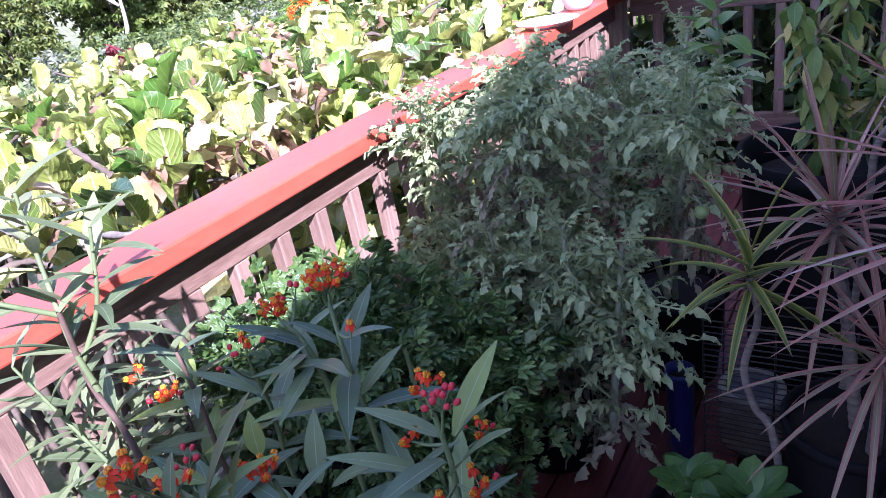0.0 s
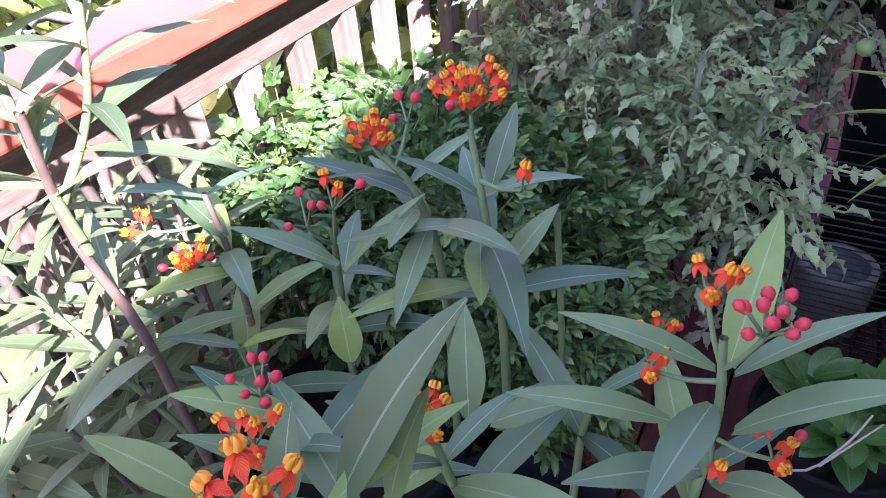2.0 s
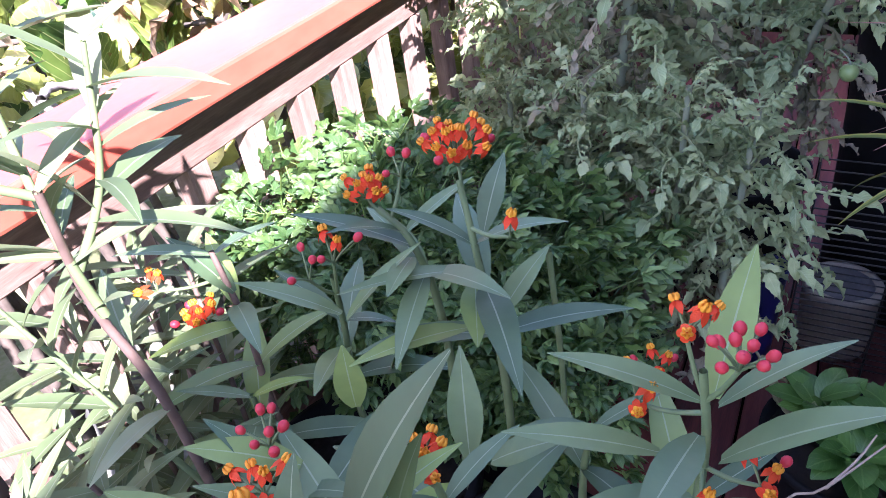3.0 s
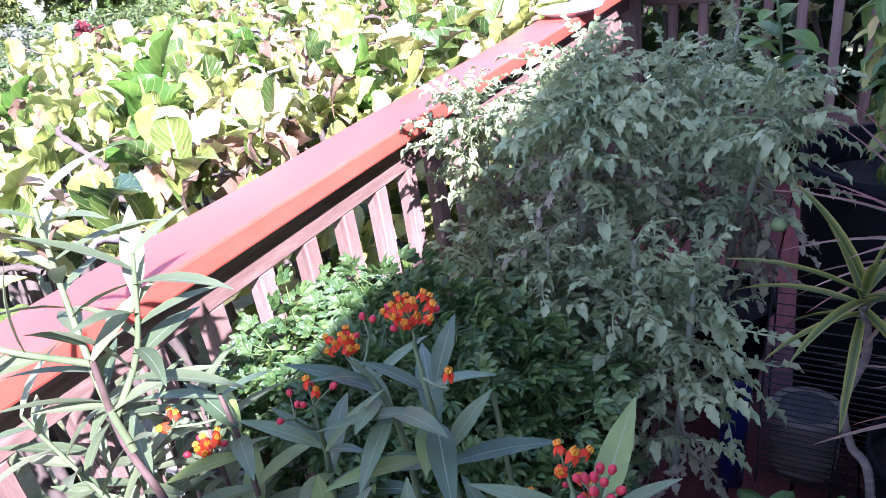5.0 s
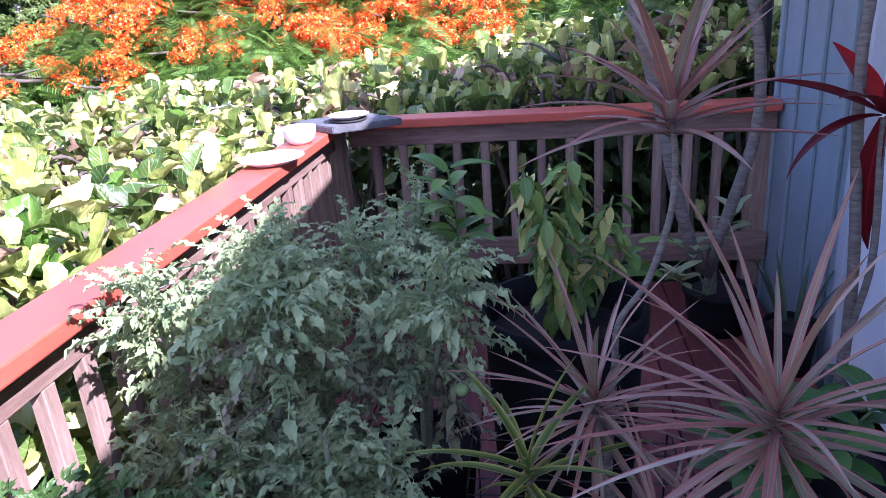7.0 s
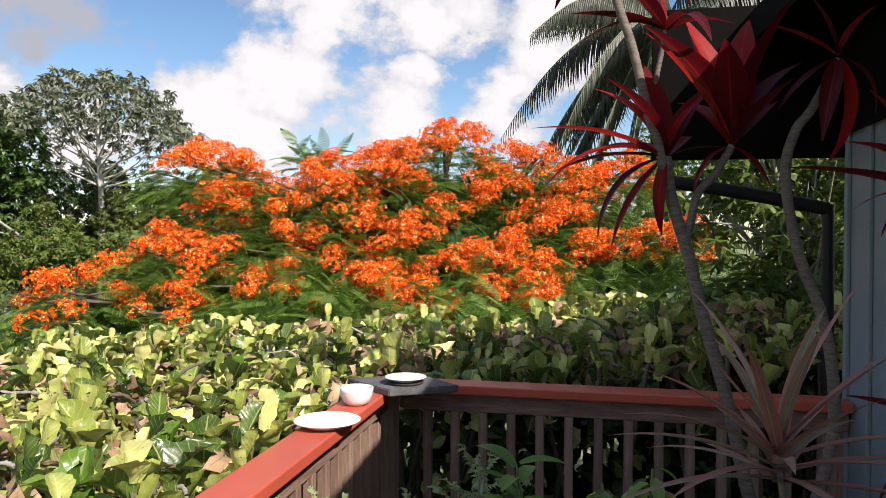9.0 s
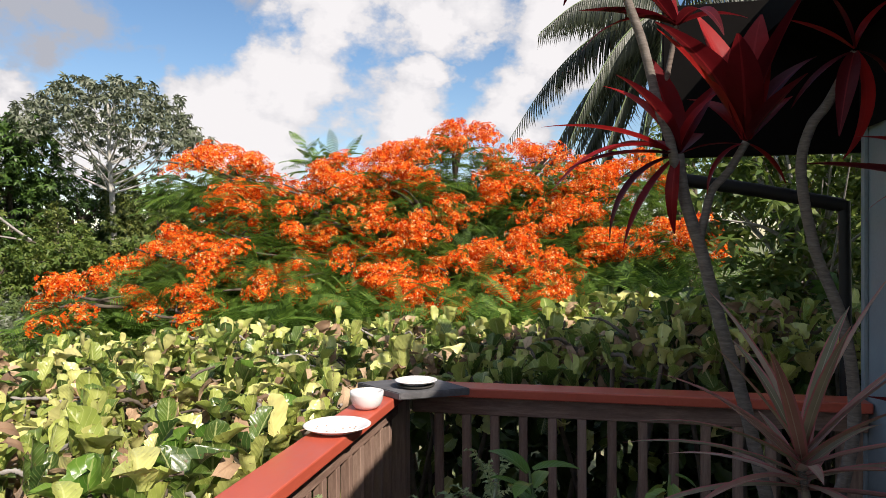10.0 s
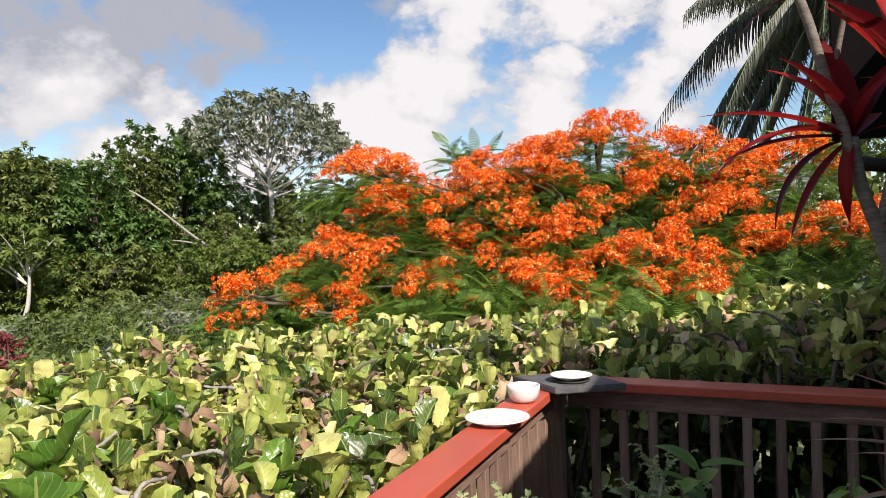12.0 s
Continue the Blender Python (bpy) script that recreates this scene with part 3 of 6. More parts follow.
# ---- dishes on the rail ----


def dish(name, r, h, foot, at, label, cat_="plate"):
    t = 0.006
    prof = [(0.001, 0.0), (foot, 0.0), (foot + 0.004, 0.004)]
    for i in range(9):
        u = i / 8
        prof.append((foot + 0.004 + (r - foot - 0.004) * (u if cat_ == "plate" else math.sin(u * math.pi / 2)), 0.004 + (h - 0.004) * (u ** 1.4 if cat_ == "plate" else 1 - math.cos(u * math.pi / 2))))
    for i in range(8, -1, -1):
        u = i / 8
        prof.append(((foot + (r - t - foot) * (u if cat_ == "plate" else math.sin(u * math.pi / 2))), 0.004 + t + (h - t - 0.003) * (u ** 1.4 if cat_ == "plate" else 1 - math.cos(u * math.pi / 2))))
    prof.append((0.001, 0.004 + t))
    ob = part(name, mesh_of(name, *lathe(prof, 48)), M_china, m=Matrix.Translation(at))
    return tagged(ob, label, cat_)


dish("plate", 0.128, 0.024, 0.075, (-0.062, -0.835, CAPZ1), "large white china plate with crumbs on the red rail cap")
rg = random.Random(5)
crumbs = []
for _ in range(9):
    a, d = rg.uniform(0, 6.28), 0.1 * math.sqrt(rg.random())
    p = (-0.062 + d * math.cos(a), -0.835 + d * math.sin(a), CAPZ1 + 0.0125 + 0.011 * max(0, d - 0.06) / 0.05)
    crumbs.append(tube([p, (p[0] + 0.003, p[1] + 0.002, p[2] + 0.001), (p[0] + 0.005, p[1] - 0.001, p[2])], 0.0016, 0.001, 3, 5))
tagged(part("food_crumbs", mesh_of("food_crumbs", *merged(crumbs)), M_crumb), "scattered orange-brown food crumbs on the large plate", "crumbs", kind="stuff")
dish("bowl", 0.072, 0.075, 0.036, (-0.062, -0.48, CAPZ1), "white china bowl on the red rail cap", "bowl")


def slate_bm():
    bm = bmesh.new()
    c = [(0.035, -0.31), (0.325, -0.14), (0.07, 0.1), (-0.235, -0.105)]
    lo = [bm.verts.new((x, y, 0)) for x, y in c]
    hi = [bm.verts.new((x, y, 0.032)) for x, y in c]
    bm.faces.new(lo[::-1])
    bm.faces.new(hi)
    for i in range(4):
        j = (i + 1) % 4
        bm.faces.new((lo[i], lo[j], hi[j], hi[i]))
    bmesh.ops.recalc_face_normals(bm, faces=bm.faces)
    bmesh.ops.bevel(bm, geom=bm.edges[:], offset=0.004, segments=2, affect="EDGES")
    return bm


tagged(part("slate_tile", slate_bm(), M_slate, m=Matrix.Translation((0, 0, CAPZ1))), "thick grey slate tile on the railing corner", "tile")
saucer = part("saucer", mesh_of("saucer", *lathe([(0.001, 0), (0.075, 0), (0.09, 0.01), (0.085, 0.012), (0.001, 0.006)], 40)), M_saucer, m=Matrix.Translation((0.07, -0.15, CAPZ1 + 0.032)))
tagged(saucer, "black saucer with seeds on the slate tile", "saucer")
dish("plate", 0.1, 0.02, 0.055, (0.07, -0.15, CAPZ1 + 0.044), "small white china plate on a black saucer")

# ---- hedge of fiddle-leaf figs beyond the rails ----


def hedge_top(x, y):
    h = 0.89 + 0.045 * min(0.0, x + 0.8) + 0.1 * noise.noise((x * 0.9, y * 0.9, 3.0)) + 0.07 * noise.noise((x * 2.6, y * 2.6, 8.0))
    if y > 0.2 and x > 0.5:
        h += 0.2 * min(1.0, (x - 0.5) / 0.9) + 0.06
    return h


def in_hedge(x, y):
    edge = 0.3 * noise.noise((x * 0.6, y * 0.6, 5.0))
    if x < -0.24:
        return y < min(2.6, 1.4 + 0.7 * (x + 3.7)) + edge and x > -4.15 + 0.28 * max(y, 0.0) + edge
    return 0.3 < y < 2.6 + edge and x < 3.4


hedge = thing("fig_hedge", (-1.5, 0, GZ), "broad clipped hedge of fiddle-leaf figs, sunlit yellow-green with brown dead leaves", "hedge")
HM = Matrix.Translation((1.5, 0, -GZ))
hv = [leaf(0.175, 0.104, "fiddle", 10, f, d, wave=0.14, seed=s_, cols=5) for s_, (f, d) in enumerate(((0.7, 0.3), (1.0, 0.8), (0.5, -0.5), (1.2, 1.3)))]
one_leaf = []
for t_ in hv:
    me = mesh_of("leaf", *t_)
    me.materials.append(L_hedgeo)
    one_leaf.append(me)
bulk = {0: [], 1: [], 2: [], 3: []}
dead, twigs, limbs_top, singles = [], [], [], 0
step = 0.128
gx = np.arange(-6.5, 3.4, step)
gy = np.arange(-4.6, 3.1, step)
for x0 in gx:
    for y0 in gy:
        x, y = x0 + RNG.uniform(-0.06, 0.06), y0 + RNG.uniform(-0.06, 0.06)
        if not in_hedge(x, y) or (y < -2.35 and x > -0.42) or RNG.random() < 0.2 or noise.noise((x * 2.3, y * 2.3, 11.0)) > 0.3:
            continue
        z = hedge_top(x, y) + RNG.uniform(-0.16, 0.05)
        n = RNG.integers(4, 8)
        lean = RNG.uniform(-0.7, 0.7, 2)
        a0 = RNG.uniform(0, 6.28)
        big = RNG.uniform(0.42, 1.0)
        for i in range(n):
            a = a0 + i * 2.4 + RNG.uniform(-0.3, 0.3)
            up = RNG.uniform(0.9, 3.8)
            way = np.array([math.cos(a) + lean[0], math.sin(a) + lean[1], up])
            base = np.array([x, y, z - 0.13 - 0.03 * i + 0.02 * n]) + 0.015 * way
            nrm = np.array([-math.cos(a) * up, -math.sin(a) * up, 1.2]) + RNG.normal(0, 0.45, 3)
            size = big * RNG.uniform(0.75, 1.15)
            k = int(RNG.integers(0, 4))
            if singles < 290 and -1.0 < x < -0.24 and -2.6 < y < -0.6 and i < 4:
                part("leaf", one_leaf[k], None, hedge, m=HM @ pose_leaf(base, way, nrm, size))
                singles += 1
            else:
                bulk[k].append(frames([base], [way], [nrm], [size])[0])
        for _ in range(int(RNG.integers(0, 2)) + (4 if noise.noise((x * 1.7, y * 1.7, 21.0)) > 0.1 else 0)):
            a = RNG.uniform(0, 6.28)
            way = np.array([math.cos(a), math.sin(a), RNG.uniform(-0.5, 0.5)])
            dead.append(frames([[x + RNG.uniform(-0.06, 0.06), y + RNG.uniform(-0.06, 0.06), z - RNG.uniform(-0.07, 0.05)]], [way], [RNG.normal(0, 0.6, 3) + (0, 0, 1)], [RNG.uniform(0.4, 1.05)])[0])
        if RNG.random() < 0.55:
            p = Vector((x, y, z - 0.04))
            q = p + Vector((RNG.uniform(-0.28, 0.28), RNG.uniform(-0.28, 0.28), RNG.uniform(-0.08, 0.12)))
            (limbs_top if RNG.random() < 0.35 else twigs).append(tube([p, (p * 2 + q) / 3 + Vector((RNG.uniform(-0.03, 0.03), RNG.uniform(-0.03, 0.03), RNG.uniform(-0.04, 0.03))), (p + q * 2) / 3 + Vector((RNG.uniform(-0.03, 0.03), RNG.uniform(-0.03, 0.03), RNG.uniform(-0.03, 0.04))), q], 0.012, 0.006, 14, 6, 0.25))
        if RNG.random() < 0.25:
            twigs.append(tube([(x, y, z - 0.1), (x + RNG.uniform(-0.2, 0.2), y + RNG.uniform(-0.2, 0.2), 0.0), (x, y, GZ)], 0.012, 0.025, 5, 5))
# taller dark glossy shoots that stand out of the hedge
for x, y, big in ((-0.92, -2.12, 1.15), (-0.52, -1.0, 1.0), (-1.29, -1.79, 1.25), (-0.59, -1.08, 0.8), (-0.85, -0.05, 1.0), (-1.7, -0.9, 1.1), (-2.2, 0.3, 1.0), (-1.3, 0.4, 0.9), (-0.5, -1.65, 1.0), (-2.9, -0.6, 1.1), (-1.5, -2.7, 1.1), (-0.45, -0.4, 0.8), (-2.0, -1.9, 1.0)):
    shoot = []
    for i in range(9):
        a = i * 2.4 + x * 9
        up = 3.2 - 0.3 * i + RNG.uniform(-0.3, 0.3)
        way = np.array([math.cos(a), math.sin(a), up])
        shoot.append(placed(hv[i % 4], frames([[x, y, hedge_top(x, y) - 0.03 - 0.014 * i]], [way], [np.array([-math.cos(a) * up, -math.sin(a) * up, 1.2])], [big * RNG.uniform(0.9, 1.2)])))
    part("shoot", mesh_of("shoot", *cat(shoot)), L_shoot, hedge, "taller glossy dark green shoot", m=HM)
# foliage on the sides that face the deck
for _ in range(1000):
    if RNG.random() < 0.92:
        x, y, face = RNG.uniform(-0.62, -0.26), RNG.uniform(-2.4, 0.3), (1, 0)
    else:
        x, y, face = RNG.uniform(-0.2, 3.2), RNG.uniform(0.4, 0.8), (0, -1)
    z = RNG.uniform(-0.25, 0.8)
    way = np.array([face[0] * 0.5, face[1] * 0.5, -0.1]) + RNG.normal(0, 0.6, 3)
    bulk[int(RNG.integers(0, 4))].append(frames([[x, y, z]], [way], [np.array([face[0], face[1], 0.6]) + RNG.normal(0, 0.3, 3)], [RNG.uniform(0.6, 1.0)])[0])
part("foliage", mesh_of("foliage", *cat([placed(hv[k], bulk[k]) for k in bulk])), L_hedge, hedge, m=HM, kind="stuff")
part("dead_leaves", mesh_of("dead_leaves", *placed(leaf(0.17, 0.11, "obovate", 6, 0.9, 1.7, wave=0.22, seed=9, cols=5), dead)), L_dead, hedge, "curled brown dead leaves", m=HM, kind="stuff")
part("branch_tangle", mesh_of("branch_tangle", *merged(limbs_top)), M_bark, hedge, "gnarled pale grey branches", m=HM, kind="stuff")
part("twig_tangle", mesh_of("twig_tangle", *merged(twigs)), M_barkd, hedge, "knobbly grey branches", m=HM, kind="stuff")

# inner leaves past the far rail, added as filler with shade in their colour
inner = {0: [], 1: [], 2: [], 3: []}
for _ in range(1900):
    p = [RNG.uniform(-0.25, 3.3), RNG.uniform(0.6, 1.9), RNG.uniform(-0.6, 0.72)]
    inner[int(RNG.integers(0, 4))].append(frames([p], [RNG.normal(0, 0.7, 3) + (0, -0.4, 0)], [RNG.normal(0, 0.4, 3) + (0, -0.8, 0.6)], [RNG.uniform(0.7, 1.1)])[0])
part("inner_foliage", mesh_of("inner_foliage", *cat([placed(hv[k], inner[k]) for k in inner])), L_inner_shade, hedge, "inner leaves with shade put into their dark green", m=HM, kind="stuff")

# pale lichen-covered stones, added in place of the sunlit ground behind the rail


def rock(at, r, h, seed):
    bm = bmesh.new()
    bmesh.ops.create_icosphere(bm, subdivisions=4, radius=1.0)
    for v in bm.verts:
        p = v.co.normalized()
        k = 1 + 0.3 * noise.noise(p * 1.6 + Vector((seed, 0, 0))) + 0.1 * noise.noise(p * 5 + Vector((seed, 2, 0))) + 0.03 * noise.noise(p * 14)
        v.co = Vector((p.x * r * k, p.y * r * k, h * 0.5 + p.z * h * 0.55 * k))
    for f in bm.faces:
        f.smooth = True
    ob = part("boulder", bm, M_lichen, m=Matrix.Translation(at))
    tagged(ob, "pale lichen-covered boulder added in place of pale ground behind the rail", "boulder", "boulders")


M_lichen = surf_mat("lichen_stone", [(0.05, 0.05, 0.04), (0.2, 0.2, 0.165), (0.32, 0.32, 0.27)], 16, 0.95, bump=0.9, pos=[0.3, 0.5, 0.75])
rock((-0.6, -2.62, GZ), 0.3, 0.8, 1.0)
rock((-0.75, -3.3, GZ), 0.34, 0.55, 4.0)

# ---- poinciana ----


def frond_tpl(length=0.3, pairs=16):
    V, F, UV = [], [], []
    for i in range(pairs):
        v = (i + 0.6) / pairs
        y, z = length * v, -0.16 * length * v * v * 2
        w = 0.066 * math.sin(math.pi * min(0.97, v * 0.85 + 0.12))
        for sgn in (-1, 1):
            o = len(V)
            V += [(0, y - 0.0052, z), (0, y + 0.0052, z), (sgn * w, y + 0.024, z - 0.018), (sgn * w, y + 0.016, z - 0.018)]
            F.append((o, o + 1, o + 2, o + 3) if sgn > 0 else (o + 3, o + 2, o + 1, o))
            UV += [(0.5, 0), (0.5, 1), (1, 1), (1, 0)]
    return np.array(V), np.array(F), np.array(UV)


def blossom_tpl(r=0.034):
    V, F, UV = [], [], []
    for i in range(5):
        a = 2 * math.pi * i / 5
        c, s = math.cos(a), math.sin(a)
        o = len(V)
        for (u, w, z) in ((0.1, 0.0, 0), (0.65, 0.3, 0.25), (1.0, 0.0, 0.1), (0.65, -0.3, 0.25)):
            V.append((r * (u * c - w * s), r * (u * s + w * c), r * z))
        F.append((o, o + 3, o + 2, o + 1))
        UV += [(0.3, 0), (0.3, 1), (0.3, 1), (0.3, 0)]
    return np.array(V), np.array(F), np.array(UV)


FROND, BLOSSOM = frond_tpl(), blossom_tpl()
# pads of the crown: centre, radius
PADS = [(-3.3, 4.0, 2.6, .62), (-1.5, 5.2, 2.7, .6), (-0.9, 5.8, 3.05, .7), (0.2, 6.0, 2.8, .7), (1.3, 6.0, 2.6, .6), (-2.3, 4.6, 2.3, .75),
        (-0.5, 5.3, 2.1, .6), (-2.8, 3.7, 1.8, .7), (-1.7, 4.5, 1.9, .65), (-1.05, 4.4, 1.8, .42), (0.5, 5.1, 1.95, .62), (-1.7, 4.0, 1.5, .8),
        (0.0, 4.3, 1.5, .75), (-2.5, 3.3, 1.3, .62), (-3.3, 3.2, 1.6, .55), (-1.2, 3.6, 1.2, .55), (-3.8, 2.5, 1.2, .55), (1.1, 4.8, 1.6, .55),
        (-2.9, 2.6, 1.05, .3), (1.9, 5.2, 1.8, .6), (-2.1, 4.9, 2.5, .5), (-0.2, 5.5, 2.4, .5), (0.9, 5.6, 2.3, .5), (-3.0, 4.0, 2.15, .45),
        (-1.2, 4.9, 2.3, .45), (-0.6, 4.2, 1.4, .4), (-0.75, 3.5, 1.08, .42), (0.25, 3.7, 1.2, .4)]
FAR = 1.4
STAND = Vector((0.87, -3.337, 1.63))
POIN_AT = Vector((-0.9, 5.6, STAND.z + (GZ - STAND.z) / FAR))
poinciana = thing("poinciana_tree", STAND + FAR * (POIN_AT - STAND), "spreading royal poinciana tree covered in orange-red blossom", "tree")


def build_poinciana():
    IM = Matrix.Scale(FAR, 4) @ Matrix.Translation(-POIN_AT)
    limbs, fronds, flowers = [], [], []
    for x, y, z, r in PADS:
        c = Vector((x, y, z - 0.15))
        mid = POIN_AT.lerp(c, 0.5) + Vector((0, 0, 0.55 * (1 if z > 1.6 else 0.5)))
        limbs.append(tube([POIN_AT + Vector((0, 0, 0.5)), mid, c], 0.055, 0.011, 10, 6))
        for _ in range(5):
            q = c + Vector((RNG.normal(0, 0.5 * r), RNG.normal(0, 0.5 * r), RNG.uniform(0, 0.2)))
            limbs.append(tube([mid.lerp(c, 0.5), c.lerp(q, 0.3), q], 0.025, 0.008, 5, 5))
        # fronds spread out and droop round the pad
        n = int(400 * r)
        a = RNG.uniform(0, 6.28, n)
        rad = r * np.sqrt(RNG.uniform(0, 1.25, n))
        pos = np.stack([x + rad * np.cos(a), y + rad * np.sin(a), z - 0.12 - 0.4 * rad ** 2 / r + RNG.uniform(-0.3, 0.06, n)], 1)
        a2 = a + RNG.normal(0, 0.6, n)
        way = np.stack([np.cos(a2), np.sin(a2), RNG.uniform(-0.3, 0.5, n)], 1)
        fronds.append(frames(pos, way, RNG.normal(0, 0.3, (n, 3)) + (0, 0, 1), RNG.uniform(0.7, 1.25, n)))
        # blossom in domed bunches
        for _ in range(int((26 if x < -2.2 and z < 1.9 else 42) * r)):
            a, rd = RNG.uniform(0, 6.28), 1.05 * r * math.sqrt(RNG.uniform(0, 1.0))
            b = np.array([x + rd * math.cos(a), y + rd * math.sin(a), z + 0.08 - 0.5 * rd ** 2 / r + RNG.uniform(-0.12, 0.08)])
            k = int(RNG.integers(36, 74))
            d = unit(RNG.normal(0, 1, (k, 3)) + (0, -0.4, 0.7))
            p = b + d * np.array([0.16, 0.16, 0.1]) * RNG.uniform(0.5, 1.2, (k, 1))
            flowers.append(frames(p, np.cross(d, RNG.normal(0, 1, (k, 3))), d + RNG.normal(0, 0.4, (k, 3)), RNG.uniform(0.65, 1.15, k)))
    # green skirt low in front
    n = 3600
    pos = np.stack([RNG.uniform(-4.2, 2.6, n), RNG.uniform(2.6, 4.6, n), RNG.uniform(0.3, 1.15, n)], 1)
    pos[:, 2] += 0.16 * (pos[:, 1] - 3)
    way = unit(RNG.normal(0, 1, (n, 3)) + (0, -0.8, 0.2))
    fronds.append(frames(pos, way, RNG.normal(0, 0.4, (n, 3)) + (0, -0.2, 1), RNG.uniform(0.7, 1.3, n)))
    # leafy interior of the crown; a darker leaf colour stands in for its shade
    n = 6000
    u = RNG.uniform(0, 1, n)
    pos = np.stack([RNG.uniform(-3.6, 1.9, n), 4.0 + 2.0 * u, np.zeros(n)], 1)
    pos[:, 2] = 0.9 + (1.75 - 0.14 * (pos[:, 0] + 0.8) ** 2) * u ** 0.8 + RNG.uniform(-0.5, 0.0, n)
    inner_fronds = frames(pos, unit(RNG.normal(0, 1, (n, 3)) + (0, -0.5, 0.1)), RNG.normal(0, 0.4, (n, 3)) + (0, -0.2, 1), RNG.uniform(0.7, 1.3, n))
    # bare green sprays at the top
    for c in ((-2.64, 5.16, 2.6), (-2.35, 5.3, 2.62), (1.7, 5.9, 2.6)):
        n = 26
        way = unit(RNG.normal(0, 1, (n, 3)) * (1, 1, 0.5) + (0, 0, 0.45))
        fronds.append(frames(np.array(c) + RNG.normal(0, 0.08, (n, 3)), way, RNG.normal(0, 0.2, (n, 3)) + (0, 0, 1), RNG.uniform(1.0, 1.4, n)))
    limbs.append(tube([POIN_AT, POIN_AT + Vector((0.1, 0, 0.3)), POIN_AT + Vector((0, 0.05, 0.6))], 0.22, 0.15, 6, 10))
    part("trunk", mesh_of("trunk", *limbs[-1]), M_bark, poinciana, m=IM)
    for limb in limbs[:-1:6]:
        part("limb", mesh_of("limb", *limb), M_bark, poinciana, m=IM)
    part("twig_tangle", mesh_of("twig_tangle", *merged([q for i, q in enumerate(limbs[:-1]) if i % 6])), M_barkd, poinciana, m=IM, kind="stuff")
    part("foliage", mesh_of("foliage", *placed(FROND, np.concatenate(fronds)), smooth=False), L_fern, poinciana, "feathery green fronds", m=IM, kind="stuff")
    part("inner_foliage", mesh_of("inner_foliage", *placed(FROND, inner_fronds), smooth=False), L_green, poinciana, "inner fronds with the crown's shade in their dark green", m=IM, kind="stuff")
    part("blossom", mesh_of("blossom", *placed(BLOSSOM, np.concatenate(flowers)), smooth=False), L_flame, poinciana, "dense orange-red blossom", m=IM, kind="stuff")


build_poinciana()

# ---- woods ----
CLUMP = None


def clump_tpl(leaf_l=0.24, leaf_w=0.1, n=7, droop=0.7):
    L0 = leaf(leaf_l, leaf_w, "lance", 2, 0.2, droop, cols=2)
    ms = []
    for i in range(n):
        a = i * 2.4
        ms.append(frames([[0, 0, 0]], [[math.cos(a), math.sin(a), 0.5 - 0.12 * i]], [[0, 0, 1]], [1.0])[0])
    return placed(L0, ms)


def tree(at, height, blobs, material, label, trunk_r=0.14, bark=None, clumps=700, size=1.0, group="", tpl=None, name="tree", shell=0.55, lean=(0, 0)):
    """blobs: ellipsoids of the crown (x, y, z, rx, rz) about the foot."""
    t = thing(name, at, label, "tree", group)
    top = Vector((lean[0], lean[1], height * 0.8))
    parts = [tube([(0, 0, 0), top * 0.5 + Vector((0.1, 0.05, 0)), top], trunk_r, trunk_r * 0.35, 10, 8)]
    ms = []
    tot = sum(b[3] ** 2 for b in blobs)
    for bx, by, bz, rx, rz in blobs:
        c = Vector((bx, by, bz))
        s = top * min(0.85, max(0.25, (bz - rz) / max(0.1, top.z)))
        for _ in range(4):
            e = c + Vector((RNG.normal(0, rx * 0.45), RNG.normal(0, rx * 0.45), RNG.normal(0, rz * 0.4)))
            parts.append(tube([s, s.lerp(e, 0.5) + Vector((0, 0, 0.15 * rx)), e], trunk_r * 0.4, trunk_r * 0.08, 6, 5))
        n = int(clumps * rx ** 2 / tot)
        d = unit(RNG.normal(0, 1, (n, 3)))
        rr = RNG.uniform(shell, 1.0, (n, 1)) * (1 + 0.16 * np.sin(d[:, :1] * 7 + bx) * np.cos(d[:, 1:2] * 6 + d[:, 2:3] * 5))
        p = np.array([bx, by, bz]) + d * rr * np.array([rx, rx, rz])
        ms.append(frames(p, unit(d + RNG.normal(0, 0.5, (n, 3)) + (0, 0, -0.2)), RNG.normal(0, 0.35, (n, 3)) + d * 0.6 + (0, 0, 0.8), RNG.uniform(0.7, 1.3, n) * size))
    part("trunk", mesh_of("trunk", *merged(parts)), bark or M_barkd, t)
    part("crown", mesh_of("crown", *placed(tpl or CLUMP, np.concatenate(ms)), smooth=False), material, t, kind="stuff")
    return t


CLUMP = clump_tpl(0.16, 0.066, 8, 0.8)
FINE = clump_tpl(0.16, 0.06, 7, 0.9)


def crown(seed, w, h, z0, k=7):
    rg = random.Random(seed)
    out = [(0, 0, z0 + h * 0.55, w * 0.55, h * 0.42)]
    for i in range(k):
        a = rg.uniform(0, 6.28)
        out.append((math.cos(a) * w * rg.uniform(0.3, 0.7), math.sin(a) * w * rg.uniform(0.3, 0.7), z0 + h * rg.uniform(0.15, 0.85), w * rg.uniform(0.25, 0.42), h * rg.uniform(0.16, 0.26)))
    return out


wood_label = "dense green broadleaf tree at the edge of the woods"
